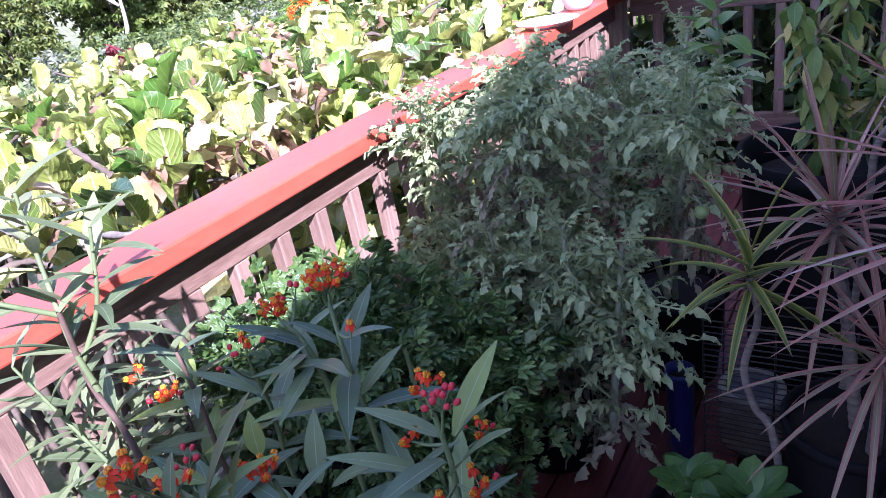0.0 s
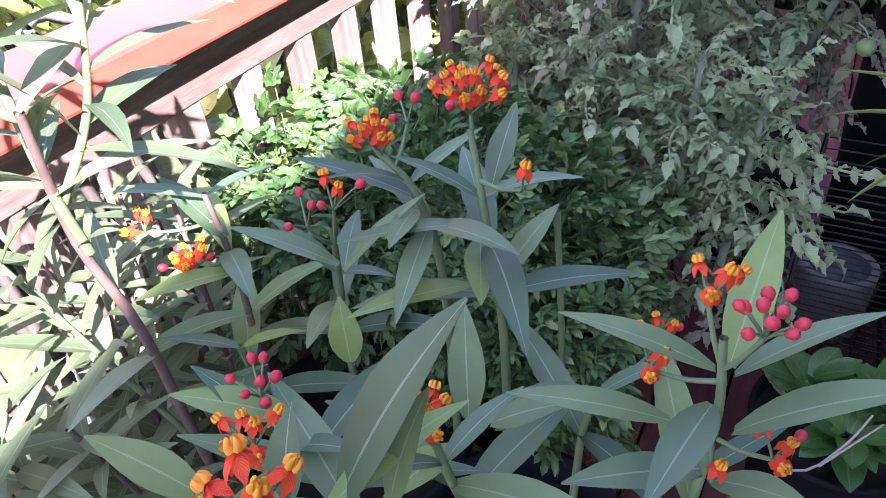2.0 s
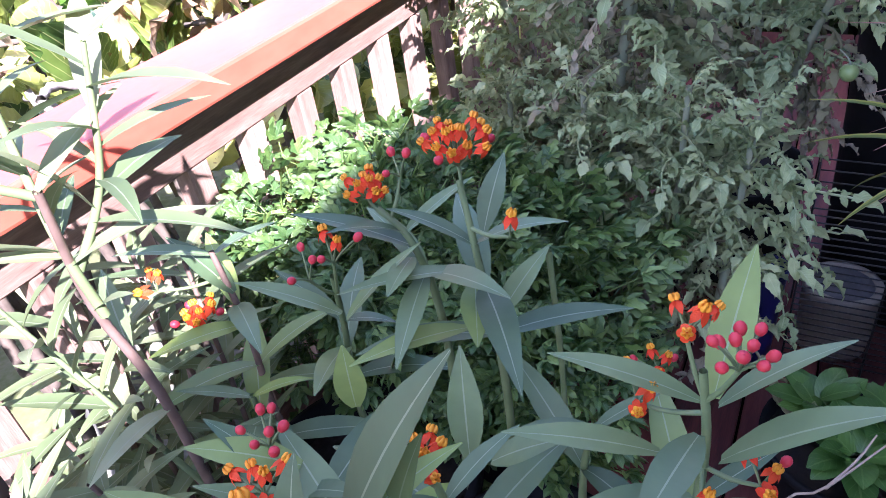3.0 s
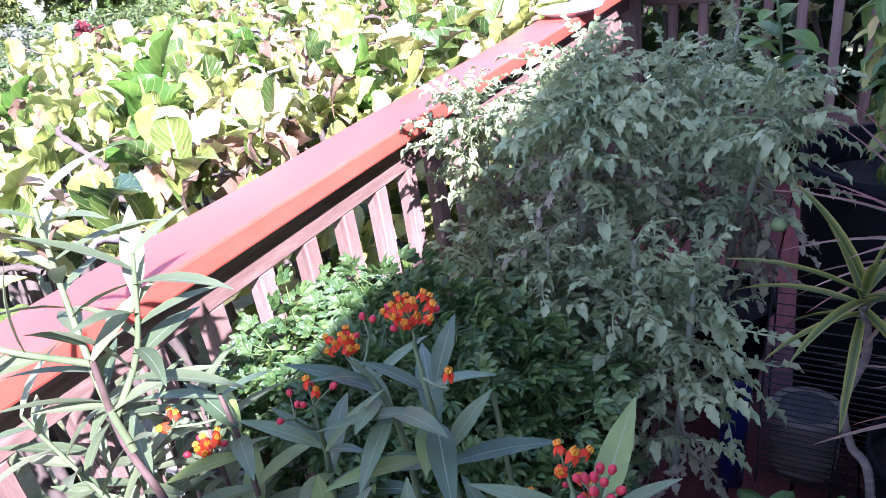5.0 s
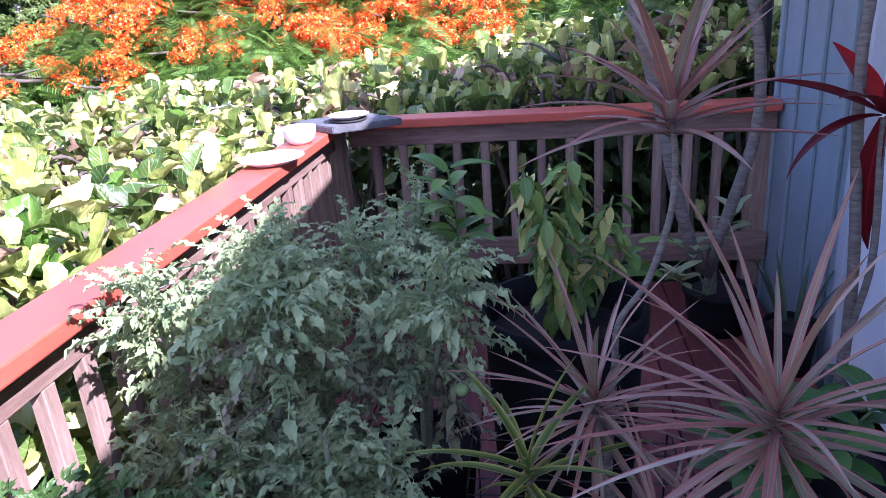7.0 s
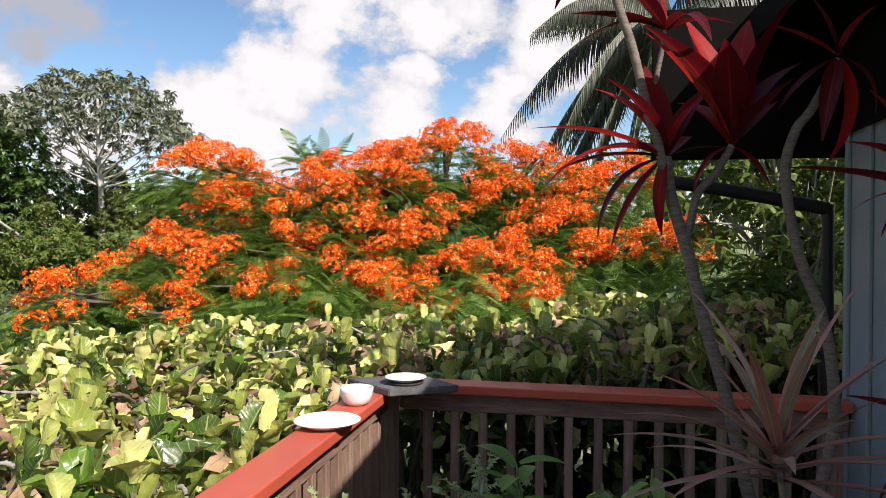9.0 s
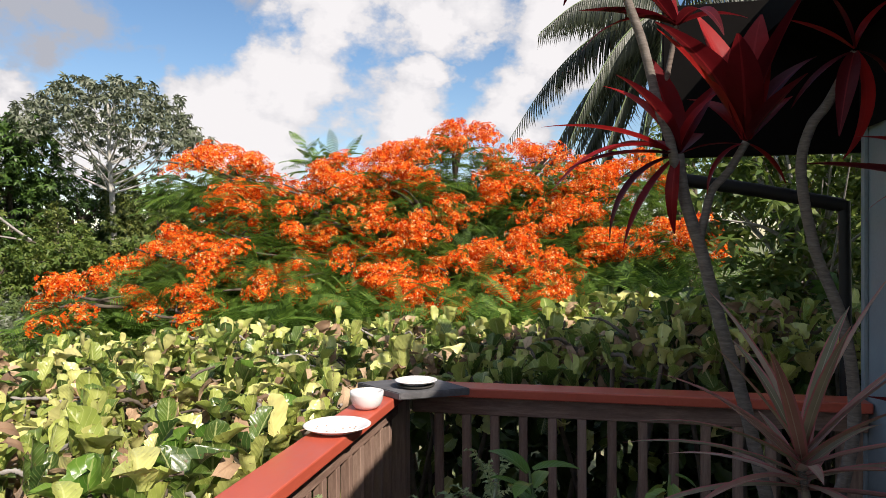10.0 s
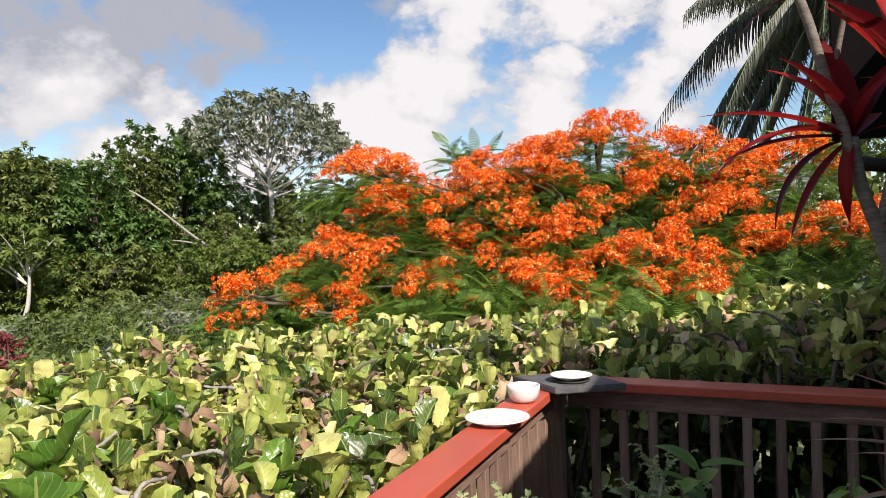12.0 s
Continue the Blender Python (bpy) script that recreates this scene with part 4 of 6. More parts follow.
wood = [(-22.5, 4.0, 4.6, 3.2), (-20.5, 7.2, 5.0, 3.0), (-18.3, 9.2, 4.9, 2.6), (-17.0, 11.6, 5.3, 2.5), (-17.4, 13.2, 5.9, 2.5), (-13.6, 21.0, 4.9, 2.6),
        (-10.8, 19.5, 4.6, 2.8), (-24.5, 9.5, 5.4, 3.4), (-21.0, 14.0, 5.6, 3.4), (-18.0, 19.5, 5.2, 3.4), (-6.5, 21.0, 4.6, 3.0), (-24.0, -1.0, 4.8, 3.4), (-17.3, 15.6, 6.1, 2.4), (-15.2, 19.8, 4.6, 2.4)]
for i, (x, y, h, w) in enumerate(wood):
    tree((x, y, GZ), h, crown(i + 3, w, h * 0.95, 0.25), L_forest if i % 3 else L_green, wood_label, 0.13, None, 2300, 1.15, "woods", shell=0.7)
for i, (x, y) in enumerate(((-19.0, 4.5), (-17.8, 6.6), (-16.6, 8.8), (-15.6, 10.8), (-14.6, 12.4), (-12.2, 15.2), (-10.4, 16.8), (-20.5, 2.0), (-21.5, -0.5))):
    tree((x, y, GZ), 2.4, crown(70 + i, 1.8, 2.3, 0.05), L_forest if i % 2 else L_yellow, "thick undergrowth bush at the edge of the woods", 0.07, None, 900, 0.95, "woods", shell=0.6)
tree((-13.4, 13.6, GZ), 2.8, crown(31, 1.9, 2.6, 0.2), L_yellow, "bushy yellow-green shrub tree before the woods", 0.08, None, 600, 1.0, "woods")
tree((-11.2, 14.6, GZ), 2.6, crown(33, 1.9, 2.5, 0.2), L_yellow, "bushy yellow-green shrub tree before the woods", 0.08, None, 600, 1.0, "woods")
# pale-trunked umbrella tree
def umbrella_tree(at, height, rx, rz, z0, label):
    t = thing("umbrella_tree", at, label, "tree", "woods")
    limbs = [tube([(0, 0, 0), (0.12, 0, height * 0.35), (0, 0, height * 0.62), (-0.05, 0, height * 0.88)], 0.135, 0.04, 14, 8)]
    ms = []
    for i in range(110):
        u, a = math.sqrt((i + 0.5) / 110) * 0.9, i * 2.39996
        dome = 1.0 + RNG.uniform(-0.1, 0.06)
        e = np.array([rx * math.sin(u * 1.5) * math.cos(a) * dome, rx * math.sin(u * 1.5) * math.sin(a) * dome, z0 + rz * math.cos(u * 1.5) * dome])
        s = np.array([0, 0, height * (0.84 - 0.4 * u)])
        m = s + (e - s) * 0.6 + np.array([0, 0, -0.1 * rz])
        if i % 3 == 0:
            limbs.append(tube([s, m, e], 0.03, 0.012, 6, 5))
            q = m + RNG.normal(0, 0.25, (3, 3))
            ms.append(frames(q, RNG.normal(0, 0.6, (3, 3)) + (0, 0, -0.3), RNG.normal(0, 0.3, (3, 3)) + (0, 0, 1), RNG.uniform(0.7, 1.1, 3)))
        k = 10
        d = unit(RNG.normal(0, 1, (k, 3)) + (0, 0, 0.3))
        p = e + d * np.array([0.5, 0.5, 0.2])
        ms.append(frames(p, d + RNG.normal(0, 0.3, (k, 3)), RNG.normal(0, 0.3, (k, 3)) + (0, 0, 1), RNG.uniform(0.8, 1.3, k)))
    part("trunk", mesh_of("trunk", *merged(limbs)), M_barkw, t)
    part("crown", mesh_of("crown", *placed(clump_tpl(0.2, 0.075, 7, 1.1), np.concatenate(ms)), smooth=False), L_silver, t, kind="stuff")


umbrella_tree((-14.9, 17.3, GZ), 8.0, 2.95, 2.7, 4.9, "tall pale-trunked tree with a thin silvery umbrella crown")
for x, y, h, w in ((-13.2, 17.4, 3.9, 1.7), (-15.5, 15.6, 3.7, 1.6), (-14.0, 15.9, 2.6, 1.5)):
    tree((x, y, GZ), h, crown(int(90 + h * 10), w, h * 0.95, 0.05), L_forest if h > 3 else L_yellow, "thick undergrowth bush at the edge of the woods", 0.07, None, 1000, 0.95, "woods", shell=0.6)
tree((-15.6, 8.1, GZ), 2.5, [(0, 0, 2.6, 0.9, 0.7), (0.5, 0.4, 2.2, 0.6, 0.5), (-0.5, -0.3, 2.0, 0.6, 0.5)], L_yellow, "small tree with a forked white trunk", 0.08, M_barkw, 260, 1.0, "woods", lean=(0.3, 0.2))
deadw = thing("fallen_branch", (-15.2, 13.6, 0.6), "bare grey branch leaning out of the woods", "branch")
part("limb", mesh_of("limb", *merged([tube([(1.4, 1.0, 0.6), (0.4, 0.3, 1.1), (-1.0, -0.8, 2.6), (-2.0, -1.4, 3.2)], 0.055, 0.02, 14, 6), tube([(0.4, 0.3, 1.1), (-0.6, -0.3, 1.3), (-1.6, -0.9, 1.2)], 0.035, 0.012, 8, 6)])), M_bark, deadw)

# low ground cover between hedge and woods
def bush(at, rx, rz, material, label, n, size, tpl=None, name="shrub", group="shrubs"):
    t = thing(name, at, label, "shrub", group)
    d = unit(RNG.normal(0, 1, (n, 3)))
    d[:, 2] = np.abs(d[:, 2])
    rr = RNG.uniform(0.45, 1.0, (n, 1))
    p = d * rr * np.array([rx, rx, rz]) * (1 + 0.2 * np.sin(d[:, :1] * 6 + at[0] * 3) * np.cos(d[:, 1:2] * 5))
    ms = frames(p, unit(d + RNG.normal(0, 0.5, (n, 3)) + (0, 0, 0.2)), RNG.normal(0, 0.4, (n, 3)) + (0, 0, 1), RNG.uniform(0.7, 1.3, n) * size)
    stems = [tube([(0, 0, 0), tuple(d[i] * rr[i] * np.array([rx, rx, rz]) * 0.5), tuple(p[i])], 0.016, 0.005, 4, 5) for i in range(0, min(n, 40))]
    part("stem_tangle", mesh_of("stem_tangle", *merged(stems)), M_barkd, t, kind="stuff")
    part("foliage", mesh_of("foliage", *placed(tpl or FINE, ms), smooth=False), material, t, kind="stuff")
    return t


COVER = clump_tpl(0.11, 0.042, 7, 0.7)
for i in range(30):
    row, k = i % 5, i // 5
    x, y = -5.7 - 1.85 * row + RNG.uniform(-0.3, 0.3), 0.2 + 1.3 * row + (1.1 + 0.12 * row) * k + RNG.uniform(-0.3, 0.3)
    fine = i % 7 == 3
    bush((x, y, GZ), 1.3, 0.98 + 0.14 * RNG.random(), L_silver if fine else (L_cover if i % 3 else L_yellow), "low silvery ground cover shrub" if fine else "low dense green ground cover shrub", 620, 1.0, COVER)
for x, y, z in ((-4.93, 1.31, 1.5), (-4.9, 1.88, 1.5), (-7.5, 2.35, 1.6), (-6.0, 1.9, 1.3)):
    bush((x, y, GZ), 0.2, z - 0.05, L_redsh, "small dark red-leaved shrub behind the hedge", 60, 0.7, None, "red_shrub", "red shrubs")

# shrubs and small trees past the house corner
STICK = clump_tpl(0.13, 0.045, 7, 0.8)
tree((2.3, 1.9, GZ), 3.2, crown(51, 0.95, 3.6, 0.3, 9), L_yellow, "leafy shrub tree with crooked stems beside the house", 0.05, M_bark, 900, 0.9, "house shrubs", STICK, shell=0.2)
tree((3.3, 3.3, GZ), 3.8, crown(52, 1.3, 4.2, 0.3, 9), L_yellow, "leafy shrub tree with crooked stems beside the house", 0.06, M_barkw, 1000, 0.95, "house shrubs", STICK, shell=0.2)
tree((3.6, 5.6, GZ), 4.0, crown(53, 1.5, 4.3, 0.3, 9), L_yellow, "leafy shrub tree with crooked stems beside the house", 0.06, M_barkw, 1000, 0.95, "house shrubs", STICK, shell=0.2)
tree((5.2, 8.0, GZ), 4.4, crown(54, 2.2, 4.4, 0.3, 9), L_forest, wood_label, 0.1, None, 800, 1.0, "house shrubs")
tree((3.0, 12.5, GZ), 5.0, crown(55, 2.0, 4.9, 0.3, 9), L_yellow, wood_label, 0.1, None, 700, 0.8, "woods")
bush((1.9, 1.3, GZ), 0.8, 1.95, L_green, "round-leaved dark green shrub beside the hedge", 700, 0.8, clump_tpl(0.13, 0.085, 6, 0.6))


# palm
def palm(at, hub, label):
    t = thing("palm_tree", at, label, "palm")
    hub = Vector(hub)
    part("trunk", mesh_of("trunk", *tube([(0, 0, 0), (0.2, 0.1, hub.z * 0.5), hub], 0.22, 0.17, 40, 10, 0.05)), M_bark, t)
    for i in range(26):
        a = i * 2.4 + 0.3
        up = 0.95 - 0.07 * i
        ln = 4.05 * RNG.uniform(0.85, 1.1)
        d = Vector((math.cos(a), math.sin(a), 0))
        pts = [hub + d * ln * u + Vector((0, 0, ln * (up * u - (0.62 + 0.02 * i) * u ** 2 * 1.25))) for u in (0, 0.25, 0.5, 0.75, 1.0)]
        S = spline(pts, 64)
        fr = part("frond", mesh_of("frond", *tube(pts, 0.024, 0.006, 16, 5)), M_gstem, t)
        ms = []
        for k in range(4, 64):
            tang = (S[k] - S[k - 1]).normalized()
            sd = tang.cross(Vector((0, 0, 1))).normalized()
            for sg in (-1, 1):
                w = 1.2 * math.sin(math.pi * min(0.96, 0.2 + 0.72 * k / 64)) * RNG.uniform(0.85, 1.1)
                way = sd * sg * 0.75 + tang * 0.6 + Vector((0, 0, -1.0 + RNG.uniform(-0.25, 0.15)))
                ms.append(frames([S[k]], [way], [Vector((0, 0, 1)) + sd * sg * 0.4], [w])[0])
        part("leaflet_fringe", mesh_of("leaflet_fringe", *placed(leaf(1.0, 0.048, "strap", 4, 0.3, 1.15), ms)), L_palm, fr)
    return t


palm((2.87, 14.36, GZ), (0.0, 0.0, 7.65), "tall palm with drooping dark fronds behind the poinciana")

# ---- pots on the deck ----


def pot(at, r, h, label, material=None, taper=0.8, group="planters", ribs=0, name="flower_pot"):
    material = material or M_pot
    t = thing(name, at, label, "pot", group)
    prof = [(0.001, 0.0), (r * taper, 0.0)]
    n = ribs * 2 if ribs else 4
    for i in range(1, n + 1):
        u = i / n
        bulge = 1 + (0.16 * math.sin(u * math.pi) if ribs else 0)
        prof.append((r * (taper + (0.97 - taper) * u) * bulge * (1 + (0.07 * (-1) ** i if ribs else 0)), h * 0.93 * u))
    prof += [(r * 0.97, h * 0.931), (r * 1.03, h * 0.935), (r * 1.03, h), (r * 0.96, h), (r * 0.94, h * 0.86)]
    part("body", mesh_of("body", *lathe(prof, 36)), material, t)
    part("soil", mesh_of("soil", *lathe([(0.001, h * 0.9), (r * 0.6, h * 0.905), (r * 0.945, h * 0.88)], 24)), M_soil, t)
    return t


pot((0.3, -2.97, 0), 0.15, 0.47, "tall black plastic planter of milkweed on the red deck")
pot((0.56, -3.02, 0), 0.12, 0.46, "black plastic planter of milkweed on the red deck")
pot((0.25, -2.64, 0), 0.19, 0.42, "wide black plastic planter full of parsley")
pot((0.4, -2.15, 0), 0.17, 0.3, "black plastic planter of tomatoes")
pot((0.2, -1.85, 0), 0.15, 0.3, "black plastic planter of tomatoes")
pot((0.62, -1.72, 0), 0.16, 0.3, "black plastic planter of tomatoes")
pot((0.735, -2.1, 0), 0.036, 0.28, "blue plastic planter half hidden by tomato leaves", M_bluepot)
pot((1.02, -1.72, 0), 0.21, 0.73, "large tall black planter on the deck", None, 0.85)


def tub(at, r, h, label):
    """Squat tub with grooved sides and a sunken lid."""
    t = thing("plastic_tub", at, label, "tub", "planters")
    prof = [(0.001, 0.0), (r * 0.9, 0.0)]
    for i in range(1, 13):
        u = i / 12
        prof.append((r * (0.92 + 0.08 * u) * (0.965 if i % 4 == 2 else 1.0), h * u))
    prof += [(r * 0.97, h + 0.006), (r * 0.8, h + 0.008), (r * 0.76, h + 0.004)]
    part("body", mesh_of("body", *lathe(prof, 40)), M_cream, t)
    part("lid", mesh_of("lid", *lathe([(r * 0.755, h + 0.003), (r * 0.73, h - 0.012), (r * 0.5, h - 0.014), (0.001, h - 0.012)], 40)), M_slate, t, "grey sunken lid")


tub((0.885, -1.98, 0), 0.082, 0.17, "squat cream plastic tub inside the wire cage on the deck")
pot((1.12, -2.3, 0), 0.13, 0.38, "black plastic planter of dracaenas")
pot((1.73, -0.42, 0), 0.15, 0.19, "low black planter of tall ti canes in the deck corner")
pot((1.3, -2.5, 0), 0.15, 0.4, "black plastic planter of a large dracaena")
pot((1.92, -0.78, 0), 0.1, 0.2, "low black planter beside the house wall")
pot((1.5, -1.95, 0), 0.18, 0.3, "low black planter of broad-leaved plants in shade")
pot((1.72, -1.7, 0), 0.15, 0.26, "low black planter of broad-leaved plants in shade")
pot((0.9, -2.5, 0), 0.13, 0.24, "low black planter of broad-leaved seedlings")

# wire cage round the tub, behind the dracaenas
rack = thing("wire_cage", (1.03, -2.09, 0), "low dark wire cage standing behind the dracaenas", "cage")
wire = mesh_of("wire", *tube([(-0.24, 0, 0), (0.24, 0, 0)], 0.0017, 0.0017, 1, 6))
wire.materials.append(M_wire)
for i in range(25):
    part("wire", wire, None, rack, m=Matrix.Translation((0, 0, 0.03 + 0.0165 * i)))
for x in (-0.24, -0.08, 0.08, 0.24):
    part("upright", mesh_of("upright", *tube([(x, 0.004, 0.0), (x, 0.004, 0.44)], 0.0026, 0.0026, 1, 8)), M_wire, rack)
for y in (0.05, 0.1, 0.15, 0.2):
    part("wire", wire, None, rack, m=Matrix.Translation((0, y, 0.43)))
for x in (-0.24, 0.24):
    part("side_wire", mesh_of("side_wire", *tube([(x, 0.0, 0.43), (x, 0.24, 0.43), (x, 0.245, 0.0)], 0.0026, 0.0026, 8, 8)), M_wire, rack)

# ---- milkweed ----
milk_leaves = leaf_meshes("leaf", 5, L_milk, length=0.13, width=0.03, prof="lance", segs=8, fold=0.25, droop=0.55)
pale_leaves = leaf_meshes("leaf", 4, L_pale, length=0.1, width=0.021, prof="lance", segs=5, fold=0.3, droop=0.5)


def flower_meshes():
    petal = leaf(0.012, 0.0066, "lance", 3, 0.2, 0.7)
    ms = [frames([[0, 0, 0]], [[math.cos(a), math.sin(a), -0.6]], [[0, 0, 1]], [1])[0] for a in (2 * math.pi * i / 5 for i in range(5))]
    red = mesh_of("corolla", *placed(petal, ms))
    red.materials.append(P_red)
    lump = tube([(0, 0, 0), (0.0012, 0, 0.0022), (0.0006, 0, 0.0048), (-0.0006, 0, 0.0062)], 0.0028, 0.0007, 6, 7)
    hoods = [tube([(0, 0, 0.0), (0, 0, 0.0048)], 0.0022, 0.0006, 3, 7)]
    for a in (2 * math.pi * i / 5 + 0.3 for i in range(5)):
        rot = Matrix.Rotation(a, 4, "Z") @ Matrix.Translation((0.0021, 0, 0.0006)) @ Matrix.Scale(0.64, 4)
        hoods.append(([rot @ Vector(v) for v in lump[0]], lump[1]))
    yel = mesh_of("crown", *merged(hoods))
    yel.materials.append(P_yel)
    bud = mesh_of("bud", *lathe([(0.0005, -0.0045), (0.0026, -0.0032), (0.0038, 0.0), (0.0034, 0.0024), (0.0019, 0.0042), (0.0003, 0.0048)], 10))
    bud.materials.append(P_bud)
    return red, yel, bud


RED, YEL, BUD = flower_meshes()


def umbel(parent, inv, tip, n, buds, spread=0.026, up=(0, 0, 1)):
    """Flowers and buds on short stalks round a stem tip."""
    tip = Vector(tip)
    stalks = []
    for i in range(n + buds):
        a = i * 2.4 + RNG.uniform(-0.2, 0.2)
        t_ = math.sqrt((i + 0.5) / (n + buds)) * 1.25
        if n == 1:
            t_ = 0.2
        d = Vector((math.cos(a) * math.sin(t_), math.sin(a) * math.sin(t_), math.cos(t_)))
        d = (d + 0.25 * Vector(up)).normalized()
        p = tip + d * spread * RNG.uniform(0.8, 1.25)
        stalks.append(tube([tip, tip.lerp(p, 0.5) + Vector((0, 0, 0.002)), p], 0.0011, 0.0009, 3, 5))
        q = d.to_track_quat("Z", "Y").to_matrix().to_4x4()
        m = inv @ Matrix.Translation(p) @ q @ pose(0, 0, 0, 0, 0, RNG.uniform(0, 360))
        k = RNG.uniform(0.95, 1.2)
        if i < n:
            f = part("flower", RED, None, parent, "orange-red flower with a golden crown", m=m @ Matrix.Scale(k, 4))
            part("crown", YEL, None, f)
        else:
            part("bud", BUD, None, parent, "crimson flower bud", m=m @ Matrix.Scale(k, 4))
    return stalks


def milkweed(base, pts, nodes, heads, turn=0.0, size=1.0, stem=None, r=0.0042, blades=(), first=0.985):
    base = Vector(base)
    t = thing("milkweed_plant", base, "milkweed with long grey-green leaves and orange-red flowers", "plant", "milkweed")
    inv = Matrix.Translation(-base)
    line = [base] + [Vector(p) for p in pts]
    part("stem", mesh_of("stem", *tube(line, r * 1.3, r * 0.7, 18, 8)), stem or M_gstem, t, m=inv)
    S = spline(line, 60)
    for k in range(nodes):
        u = first - (first - 0.32) * k / nodes
        p = S[int(60 * u)]
        az = turn + k * math.pi / 2 + RNG.uniform(-0.25, 0.25)
        for sg in (0, math.pi):
            a = az + sg
            up = 0.75 - 0.16 * k + RNG.uniform(-0.2, 0.25)
            s = size * (0.62 if k == 0 else 1.0) * RNG.uniform(0.85, 1.2)
            part("leaf", milk_leaves[int(RNG.integers(0, 5))], None, t, m=inv @ pose_leaf(p, (math.cos(a), math.sin(a), max(-0.25, up)), (-math.cos(a) * 0.4, -math.sin(a) * 0.4, 1), s))
    for b0, b1, w in blades:
        d = Vector(b1) - Vector(b0)
        part("leaf", milk_leaves[0], None, t, m=inv @ pose_leaf(b0, d + Vector((0, 0, 0.12 * d.length)), (-0.3 * d.x, -0.3 * d.y, 1), d.length / 0.127) @ Matrix.Diagonal((w * 0.13 / max(0.06, d.length) if d.length < 0.1 else w, 1, 1, 1)))
    for tip, n, b in heads:
        k = min(range(61), key=lambda i: (S[i] - Vector(tip)).length + (0.02 if i > 57 else 0))
        k = max(0, k - 4) if (S[k] - Vector(tip)).length > 0.015 else k
        q = Vector(tip) - Vector((0, 0, 0.018))
        line = tube([S[k], S[k].lerp(q, 0.5) + Vector((0, 0, -0.004)), q], 0.0022, 0.0016, 6, 6)
        part("branch", mesh_of("branch", *merged([line] + umbel(t, inv, q, n, b, 0.026 if n + b < 14 else 0.038))), M_gstem, t, m=inv)


milkweed((0.5, -2.93, 0.42), [(0.515, -2.96, 0.7), (0.502, -2.965, 0.86), (0.484, -2.95, 0.935)], 3, [((0.484, -2.947, 0.965), 15, 3), ((0.548, -2.99, 0.93), 1, 0)], 0.4, first=0.72, blades=[((0.484, -2.962, 0.841), (0.406, -3.052, 0.871), 0.8), ((0.523, -2.976, 0.803), (0.545, -2.899, 0.844), 0.9), ((0.499, -2.993, 0.798), (0.446, -3.102, 0.844), 1.0), ((0.496, -2.964, 0.832), (0.53, -3.036, 0.827), 1.0), ((0.495, -2.934, 0.87), (0.491, -2.87, 0.924), 0.9)])
milkweed((0.43, -2.93, 0.42), [(0.45, -2.96, 0.75), (0.437, -2.97, 0.865), (0.405, -2.972, 0.905)], 2, [((0.396, -2.972, 0.93), 9, 0), ((0.425, -2.955, 0.95), 0, 3)], 1.2, first=0.75, blades=[((0.437, -2.97, 0.865), (0.332, -3.004, 0.913), 1.0), ((0.437, -2.977, 0.857), (0.451, -3.044, 0.87), 0.8), ((0.451, -2.979, 0.843), (0.478, -3.088, 0.834), 1.0)])
milkweed((0.31, -2.95, 0.42), [(0.31, -2.97, 0.6), (0.34, -2.99, 0.75), (0.38, -3.03, 0.86)], 3, [((0.396, -3.041, 0.905), 2, 2), ((0.37, -3.05, 0.885), 0, 3)], 0.2, first=0.7, blades=[((0.385, -3.037, 0.82), (0.29, -3.064, 0.863), 1.0), ((0.391, -3.038, 0.815), (0.445, -2.985, 0.886), 0.9), ((0.431, -3.1, 0.772), (0.429, -3.097, 0.836), 1.0)])
milkweed((0.2, -2.98, 0.42), [(0.23, -3.03, 0.6), (0.26, -3.05, 0.78), (0.25, -3.05, 0.875)], 3, [((0.24, -3.085, 0.82), 7, 3), ((0.2, -3.09, 0.86), 3, 0)], 0.9, stem=M_bstem, first=0.985, blades=[((0.264, -3.052, 0.828), (0.211, -3.058, 0.894), 1.0), ((0.285, -3.069, 0.805), (0.252, -3.154, 0.834), 1.0)])
milkweed((0.7, -3.03, 0.3), [(0.72, -3.07, 0.62), (0.728, -3.07, 0.8), (0.72, -3.072, 0.892)], 3, [((0.705, -3.062, 0.93), 4, 0), ((0.742, -3.085, 0.93), 0, 10), ((0.734, -3.115, 0.82), 1, 0), ((0.768, -3.08, 0.82), 3, 1), ((0.678, -3.07, 0.86), 3, 0)], 0.55, 1.12, first=0.55, blades=[((0.719, -3.061, 0.851), (0.619, -3.083, 0.893), 1.0), ((0.732, -3.061, 0.851), (0.792, -3.055, 0.936), 1.0), ((0.727, -3.052, 0.848), (0.734, -2.946, 0.916), 1.1), ((0.7, -3.093, 0.823), (0.6, -3.133, 0.855), 1.0), ((0.74, -3.088, 0.827), (0.818, -3.096, 0.932), 1.2), ((0.723, -3.078, 0.835), (0.704, -3.181, 0.859), 1.2), ((0.726, -3.102, 0.795), (0.647, -3.154, 0.806), 1.0), ((0.735, -3.105, 0.792), (0.786, -3.129, 0.839), 1.0)])
milkweed((0.5, -3.1, 0.4), [(0.52, -3.2, 0.7), (0.55, -3.27, 0.87), (0.57, -3.31, 0.95)], 2, [((0.585, -3.335, 1.005), 5, 0), ((0.555, -3.345, 0.96), 3, 2)], 0.9, 1.1, first=0.7, blades=[((0.553, -3.266, 0.875), (0.598, -3.222, 1.009), 1.5), ((0.577, -3.252, 0.87), (0.588, -3.235, 0.95), 1.0), ((0.539, -3.288, 0.898), (0.539, -3.274, 0.955), 0.8)])
